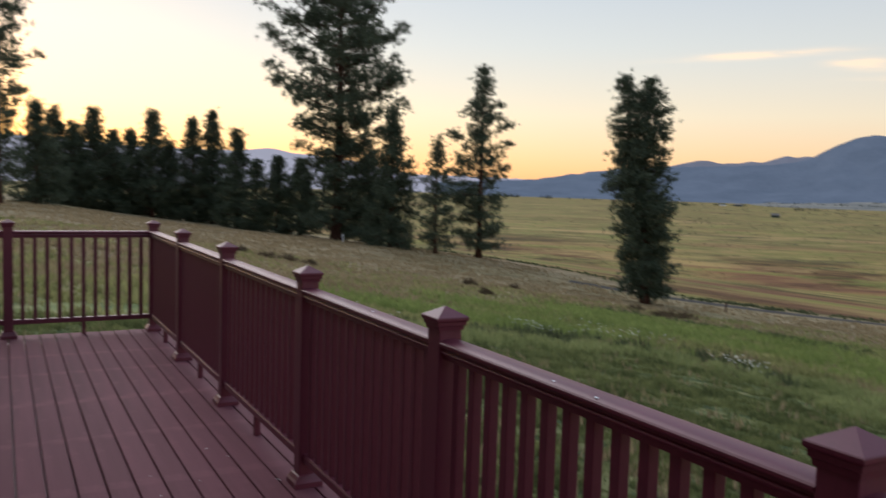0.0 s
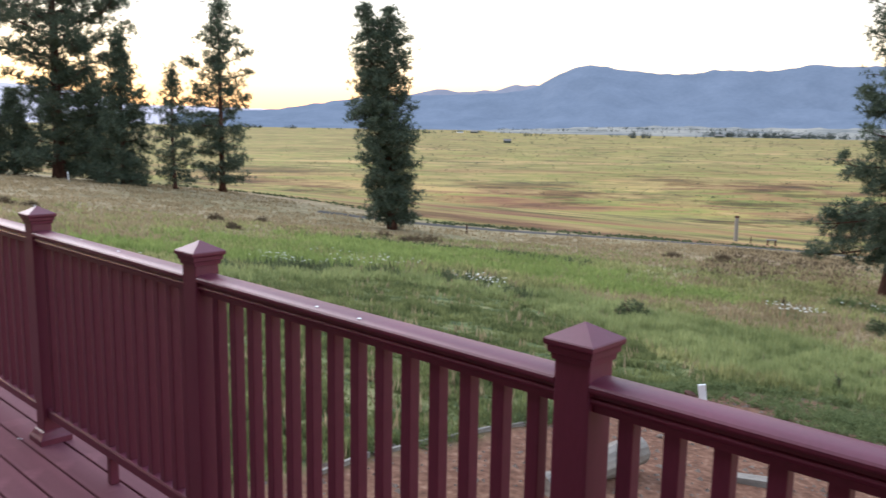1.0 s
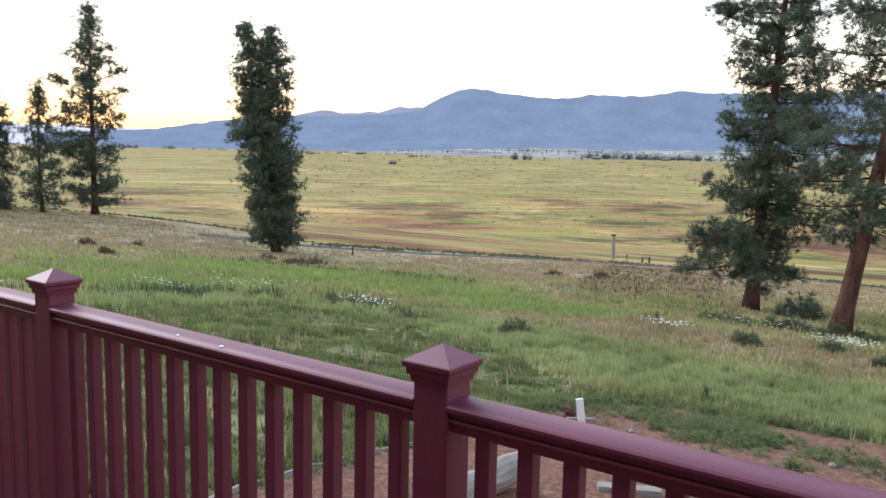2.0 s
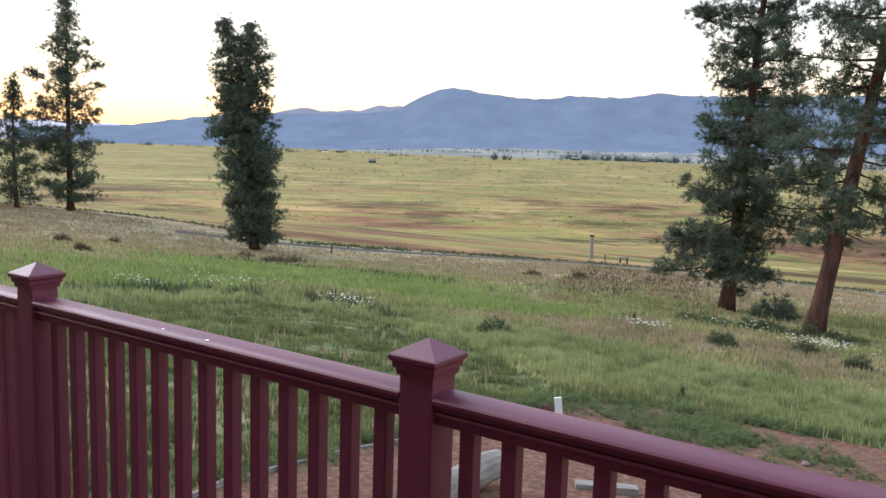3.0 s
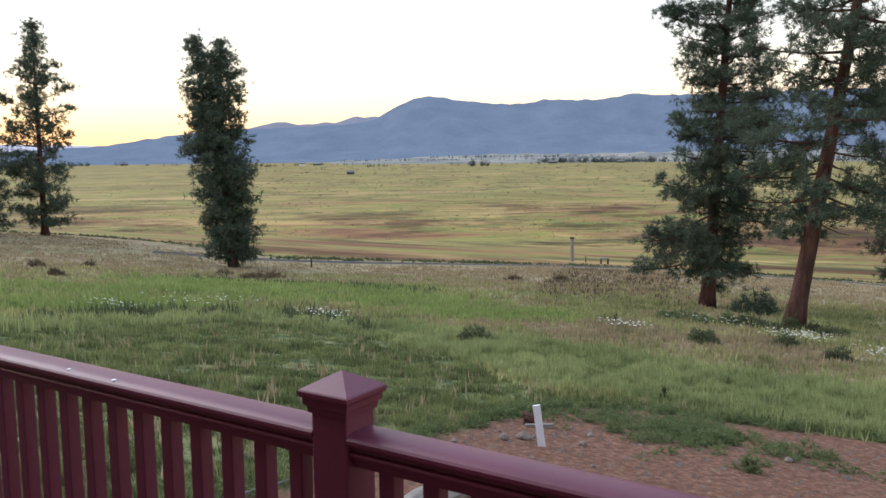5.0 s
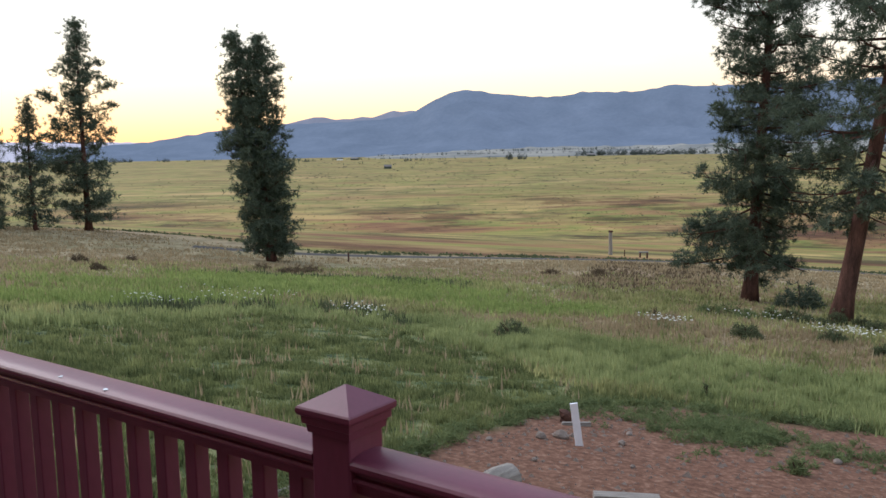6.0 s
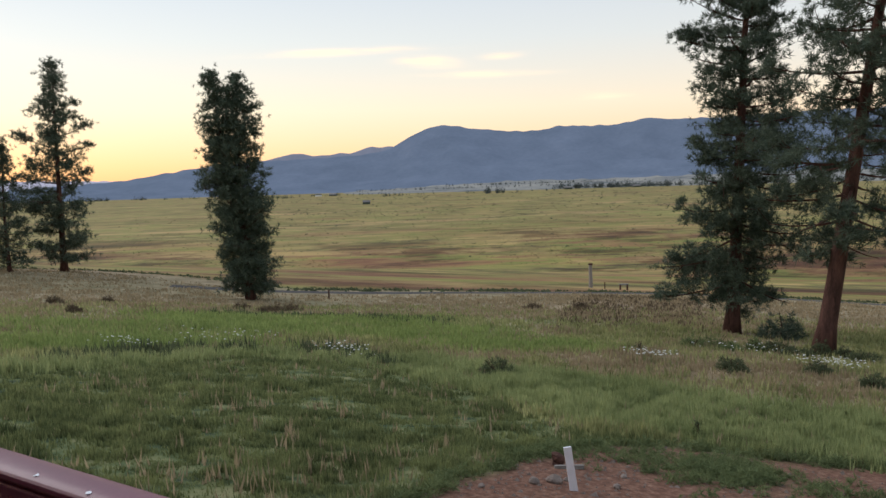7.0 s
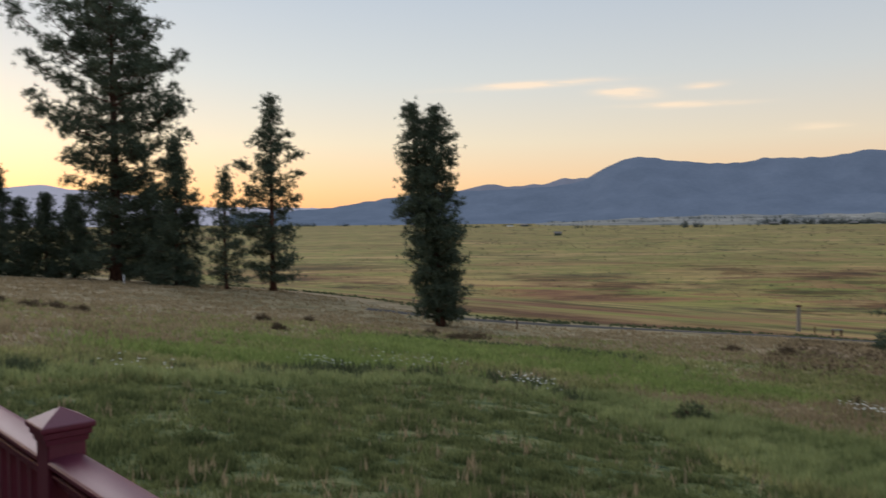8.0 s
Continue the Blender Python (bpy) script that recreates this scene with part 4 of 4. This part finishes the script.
# ---- things on the bare soil beside the deck ----
def stone(x, y, size, seed, label, flat=0.65, sink=0.25, group="loose stones on the soil"):
    bm = bmesh.new()
    bmesh.ops.create_icosphere(bm, subdivisions=2, radius=0.5)
    for v in bm.verts:
        k = 1 + 0.35 * noise.noise(v.co * 2.1 + Vector((seed * 3.7, 0, 0))) + 0.12 * noise.noise(v.co * 6 + Vector((0, seed, 0)))
        v.co = Vector((v.co.x * size * k, v.co.y * size * 0.8 * k, v.co.z * size * flat * k))
    ob = part("stone", bm, STONE)
    ob.matrix_basis = pose(x, y, float(ground_z(x, y)) + size * flat * (0.5 - sink), 0, 0, seed * 57)
    return tagged(ob, label, "stone", group)


for i, (x, y, s) in enumerate([(7.62, 3.78, 0.17), (7.85, 3.62, 0.21), (8.05, 3.55, 0.10), (8.2, 2.95, 0.12), (7.0, 4.15, 0.09), (8.8, 3.1, 0.10), (6.6, 3.3, 0.08), (7.2, 2.4, 0.07), (9.5, 0.7, 0.12)]):
    stone(x, y, s, i + 1, "rough grey-brown stone on red soil")
pebbles = []
r_peb = np.random.default_rng(12)
while len(pebbles) < 4200:
    x, y = r_peb.uniform(2.0, 11.5), r_peb.uniform(-2.5, 5.0)
    if dirt_mask(np.array([x]), np.array([y]))[0] > 0.5:
        s = r_peb.gamma(1.6, 0.008) + 0.006
        c = np.array([x, y, float(ground_z(x, y))])
        p = [c + s * r_peb.uniform(0.6, 1.3) * np.array([math.cos(a), math.sin(a), 0]) for a in (0, 2.1, 4.2)]
        top = c + (0, 0, s * r_peb.uniform(0.5, 1.0))
        pebbles.append([[p[0], p[1], top], [p[1], p[2], top], [p[2], p[0], top]])
tagged(tri_object("gravel", np.array(pebbles).reshape(-1, 3, 3), STONE), "small pebbles and clods scattered over red soil", "gravel", kind="stuff")

stake = part("stake", box_bm(-0.046, 0.046, -0.012, 0.012, -0.15, 0.56, 0.003), WHITE)
stake.matrix_basis = pose(7.66, 3.27, float(ground_z(7.66, 3.27)), 6, -8, -58)
tagged(stake, "leaning white-painted board stuck in the red soil", "stake")


def log(name, x, y, length, radius, turn, seed, label, category, lift=0.75, tilt=0):
    pts = [(-length / 2 + length * k / 7, 0.02 * math.sin(k + seed), 0.015 * math.sin(1.7 * k + seed)) for k in range(8)]
    rad = [radius * (1 + 0.07 * math.sin(seed * 3 + 2.1 * k)) for k in range(8)]
    v, f = tube(pts, rad, 14)
    v = [(a, b * (1 + 0.12 * noise.noise(Vector((a * 2, b * 9, c * 9 + seed)))), c * (1 + 0.12 * noise.noise(Vector((a * 2, b * 9 + 5, c * 9 + seed))))) for a, b, c in v]
    ob = mesh_object(name, v, f, WOOD)
    ob.matrix_basis = pose(x, y, float(ground_z(x, y)) + radius * lift, 0, tilt, turn)
    return tagged(ob, label, category)


log("log", 4.5, 2.83, 1.35, 0.145, -6, 3, "weathered grey split log lying on red soil", "log")
log("stump", 8.84, 4.05, 0.16, 0.075, 20, 7, "short weathered stump behind the white board", "stump", 0.95, 88).data.materials[0] = BARK


def timber(x, y, length, wide, tall, turn, label, group, mat=None):
    bm = box_bm(-length / 2, length / 2, -wide / 2, wide / 2, -0.04, tall, 0.006)
    for v in bm.verts:
        v.co.z += 0.012 * math.sin(v.co.x * 5)
    ob = part("timber", bm, mat or WOOD)
    slope = (float(ground_z(x + 0.3 * math.cos(radians(turn)), y + 0.3 * math.sin(radians(turn)))) - float(ground_z(x, y))) / 0.3
    ob.matrix_basis = pose(x, y, float(ground_z(x, y)), 0, -math.degrees(math.atan(slope)), turn)
    return tagged(ob, label, "timber", group)


timber(5.95, 1.95, 0.62, 0.13, 0.07, -60, "pale weathered timber on the red soil", "timbers on the soil")
timber(8.75, 3.85, 0.40, 0.05, 0.05, -50, "short plank beside the stump", "timbers on the soil")
for x, y, n, t in [(2.75, 4.22, 0.8, 12), (3.6, 4.33, 0.8, 3), (4.5, 4.36, 0.9, -2), (5.35, 4.3, 0.7, -8)]:
    timber(x, y, n, 0.04, 0.04, t, "pale landscape edging strip between soil and grass", "edging along the soil")

# ---- gate pillar, bench and posts beside the road ----
pillar = thing("gate_pillar", 92.8, 40.5, float(ground_z(92.8, 40.5)), "tall weathered grey pillar beside the road", "pillar")
v, f = tube([(0, 0, -0.2), (0.02, 0, 1.0), (0, 0.02, 2.0), (0, 0, 2.85)], [0.26, 0.24, 0.22, 0.21], 9)
mesh_object("shaft", v, f, WOOD, pillar)
part("pillar_cap", box_bm(-0.225, 0.225, -0.225, 0.225, 2.85, 3.05, 0.03), BARK, pillar)
bench = thing("bench", 90.8, 35.4, float(ground_z(90.8, 35.4)), "small pale-topped bench beside the road", "bench", turn=-55)
part("bench_top", box_bm(-0.55, 0.55, -0.25, 0.25, 0.62, 0.72, 0.01), TIN, bench)
for sx in (-0.42, 0.42):
    part("leg", box_bm(sx - 0.07, sx + 0.07, -0.2, 0.2, -0.1, 0.62, 0.01), BARK, bench)
for x, y, h in ((90.8, 37.8, 0.8), (47.6, 43.2, 0.75), (31.2, 81.6, 0.9)):
    p = mesh_object("marker_post", *tube([(0, 0, -0.2), (0.01, 0, h * 0.5), (0, 0, h)], [0.07, 0.065, 0.06], 8), WHITE if y > 80 else BARK)
    p.location = (x, y, float(ground_z(x, y)))
    tagged(p, "short white marker post in the dry grass" if y > 80 else "short dark wooden post in the grass", "post", "short posts")


# ---- the far side of the valley ----
def at_bearing(az, d):
    return d * math.cos(radians(az)) - 1.2, d * math.sin(radians(az)) - 1.0


def far_wood(az0, az1, d, tall, n, seed, label, base=None):
    """A far belt of trees: many ragged sprays over short stems."""
    r = np.random.default_rng(seed)
    spots, sizes = [], []
    for _ in range(n):
        x, y = at_bearing(r.uniform(az0, az1), d * r.uniform(0.97, 1.04))
        h = tall * r.uniform(0.5, 1.1)
        z = float(ground_z(x, y)) if base is None else base
        for k in range(9):
            q = k / 8
            spots.append((x + r.normal() * h * 0.2, y + r.normal() * h * 0.2, z + h * q))
            sizes.append(h * 0.42 * (1.15 - 0.75 * q))
    tris = place_sprays(np.array(spots), r.normal(size=(len(spots), 3)) + (0, 0, 0.6), np.array(sizes), r)
    tagged(tri_object("far_wood", tris, FARWOOD), label, "far trees", kind="stuff")


far_wood(56.2, 57.6, 2900, 14, 26, 201, "dark shelter belt far across the valley")
far_wood(53.9, 54.8, 2800, 12, 14, 202, "small dark grove far across the valley")
far_wood(44.3, 45.4, 2050, 8, 12, 203, "small dark grove far across the valley")
far_wood(36.2, 38.2, 1900, 8, 16, 204, "dark hedge of trees across the valley")
far_wood(29.6, 31.0, 1850, 17, 16, 205, "large dark grove across the valley")
far_wood(18.4, 26.2, 2350, 16, 170, 206, "long dark belt of conifers at the valley's far side")
far_wood(6.0, 18.4, 2350, 18, 110, 208, "long dark belt of conifers at the valley's far side")
far_wood(38, 44, 2300, 7, 22, 209, "scattered far trees across the valley")
far_wood(46, 53, 2700, 7, 24, 210, "scattered far trees across the valley")
far_wood(20, 34, 2750, 8, 110, 211, "broken tree lines between the far fields", -8)
far_wood(24, 40, 2600, 7, 90, 212, "broken tree lines between the far fields", -16)
far_wood(26, 36, 2000, 7, 18, 207, "scattered far trees across the valley")
# low clumps for bushes, and in place of grazing cattle
r_bush = np.random.default_rng(77)
spots, sizes = [], []
for k in range(460):
    az = r_bush.uniform(14, 50)
    d = (r_bush.uniform(520, 700), r_bush.normal(780, 70), r_bush.uniform(900, 1800), r_bush.uniform(240, 520))[(0, 1, 1, 1, 2, 2, 2, 2, 2, 3)[k % 10]]
    x, y = at_bearing(az, d)
    s = r_bush.uniform(0.35, 0.9) * d / 800 + 0.25
    for j in range(4):
        spots.append((x + r_bush.normal() * s * 1.2, y + r_bush.normal() * s * 1.2, VALLEY + s * 0.5))
        sizes.append(s)
tagged(tri_object("valley_dark_clumps", place_sprays(np.array(spots), r_bush.normal(size=(len(spots), 3)) + (0, 0, 1.0), np.array(sizes), r_bush), FARWOOD), "scattered dark brush over the valley meadow, partly in place of cattle", "brush", kind="stuff")


r_sedge = np.random.default_rng(91)
for label, mat, count, seed in (("brown sedge tussocks over the near valley", BRUSH, 5200, 92), ("green tussocks over the near valley", WEED, 3600, 93), ("dark wet sedge in the swales of the valley", SHRUB, 1500, 94)):
    d = 1 / r_sedge.uniform(1 / 900, 1 / 100, count)
    a = np.radians(r_sedge.uniform(4, 62, count))
    x, y = d * np.cos(a) - 1.2, d * np.sin(a) - 1.0
    keep = (plain_edge(x, y) > 8) & (mottle(x, y, 26, seed) + 0.7 * mottle(x, y, 9, seed + 10) > 0.05)
    x, y, d = x[keep], y[keep], d[keep]
    size = r_sedge.uniform(0.25, 0.6, len(x)) * (0.6 + d / 300)
    tris = place_sprays(np.stack([x, y, ground_z(x, y) + 0.05], -1), r_sedge.normal(size=(len(x), 3)) * 0.4 + (0, 0, 1.0), size, r_sedge)
    tris[:, :, 2] = (tris[:, :, 2] - VALLEY) * 0.55 + VALLEY
    tagged(tri_object("valley_tussocks", tris, mat), label, "sedge", kind="stuff")


def far_house(az, d, length, tall, turn, label, roof):
    x, y = at_bearing(az, d)
    h = thing("farm_building", x, y, float(ground_z(x, y)), label, "building", "farm buildings across the valley", turn)
    part("wall", box_bm(-length / 2, length / 2, -length / 4, length / 4, -1, tall * 0.55), FARWOOD if roof is TIN else WHITE, h)
    w, q = length / 2 * 1.06, length / 4 * 1.15
    v = [(-w, -q, tall * 0.53), (w, -q, tall * 0.53), (w, q, tall * 0.53), (-w, q, tall * 0.53), (-w, 0, tall), (w, 0, tall)]
    mesh_object("roof", v, [(0, 1, 5, 4), (2, 3, 4, 5), (0, 4, 3), (1, 2, 5), (0, 3, 2, 1)], roof, h)


far_house(39.3, 1130, 10, 5.5, 125, "dark barn with a pale metal roof on the plain", TIN)
far_house(41.6, 2250, 20, 7, 110, "white farmhouse far across the valley", TIN)
far_house(42.6, 2280, 16, 6, 140, "white farmhouse far across the valley", FARWOOD)
far_house(25.2, 2200, 22, 8, 120, "white farm building before the conifer belt", TIN)
far_house(20.6, 2250, 18, 7, 120, "white farm building before the conifer belt", TIN)
far_house(48.2, 2600, 26, 8, 150, "low farm building far across the valley", TIN)

# ---- flecks on rail and deck ----
r_fleck = np.random.default_rng(4)


def flecks(parent, n, place, name):
    for k in range(n):
        x, y, z = place(k)
        s = r_fleck.uniform(0.003, 0.007)
        v, f = [(0, 0, 0.002)], []
        for j in range(7):
            q = s * r_fleck.uniform(0.6, 1.5)
            v.append((q * math.cos(j * 0.898), q * math.sin(j * 0.898), 0.0004))
            f.append((0, j + 1, (j + 1) % 7 + 1))
        ob = mesh_object(name, v, f, WHITE, parent)
        ob.location = (x, y, z)


flecks(long_rail, 7, lambda k: ((-0.028, -0.030, -0.01, 0.012, 0.0, -0.012, 0.01)[k], (0.893, 0.703, 2.2, 2.6, 3.6, 3.06, 4.4)[k], (1.0355, 1.0350, 1.0377, 1.0377, 1.0377, 1.152, 1.0377)[k]), "fleck")
flecks(deck, 16, lambda k: (r_fleck.uniform(-0.75, -0.05), r_fleck.uniform(0.8, 4.2), 0.0003), "fleck")

# ---- deck boards, one by one ----
WIDE, GAP = 0.1275, 0.009
board = bpy.data.meshes.new("board")
bm = box_bm(-WIDE / 2, WIDE / 2, 0, DECK_END - DECK_Y0, -0.025, 0, 0.004)
bm.to_mesh(board)
bm.free()
board.materials.append(BOARD)
x = 0.162 - WIDE / 2
while x - WIDE / 2 > DECK_X:
    ob = new("board", board)
    ob.parent = deck
    ob.location = (x, DECK_Y0, 0)
    x -= WIDE + GAP
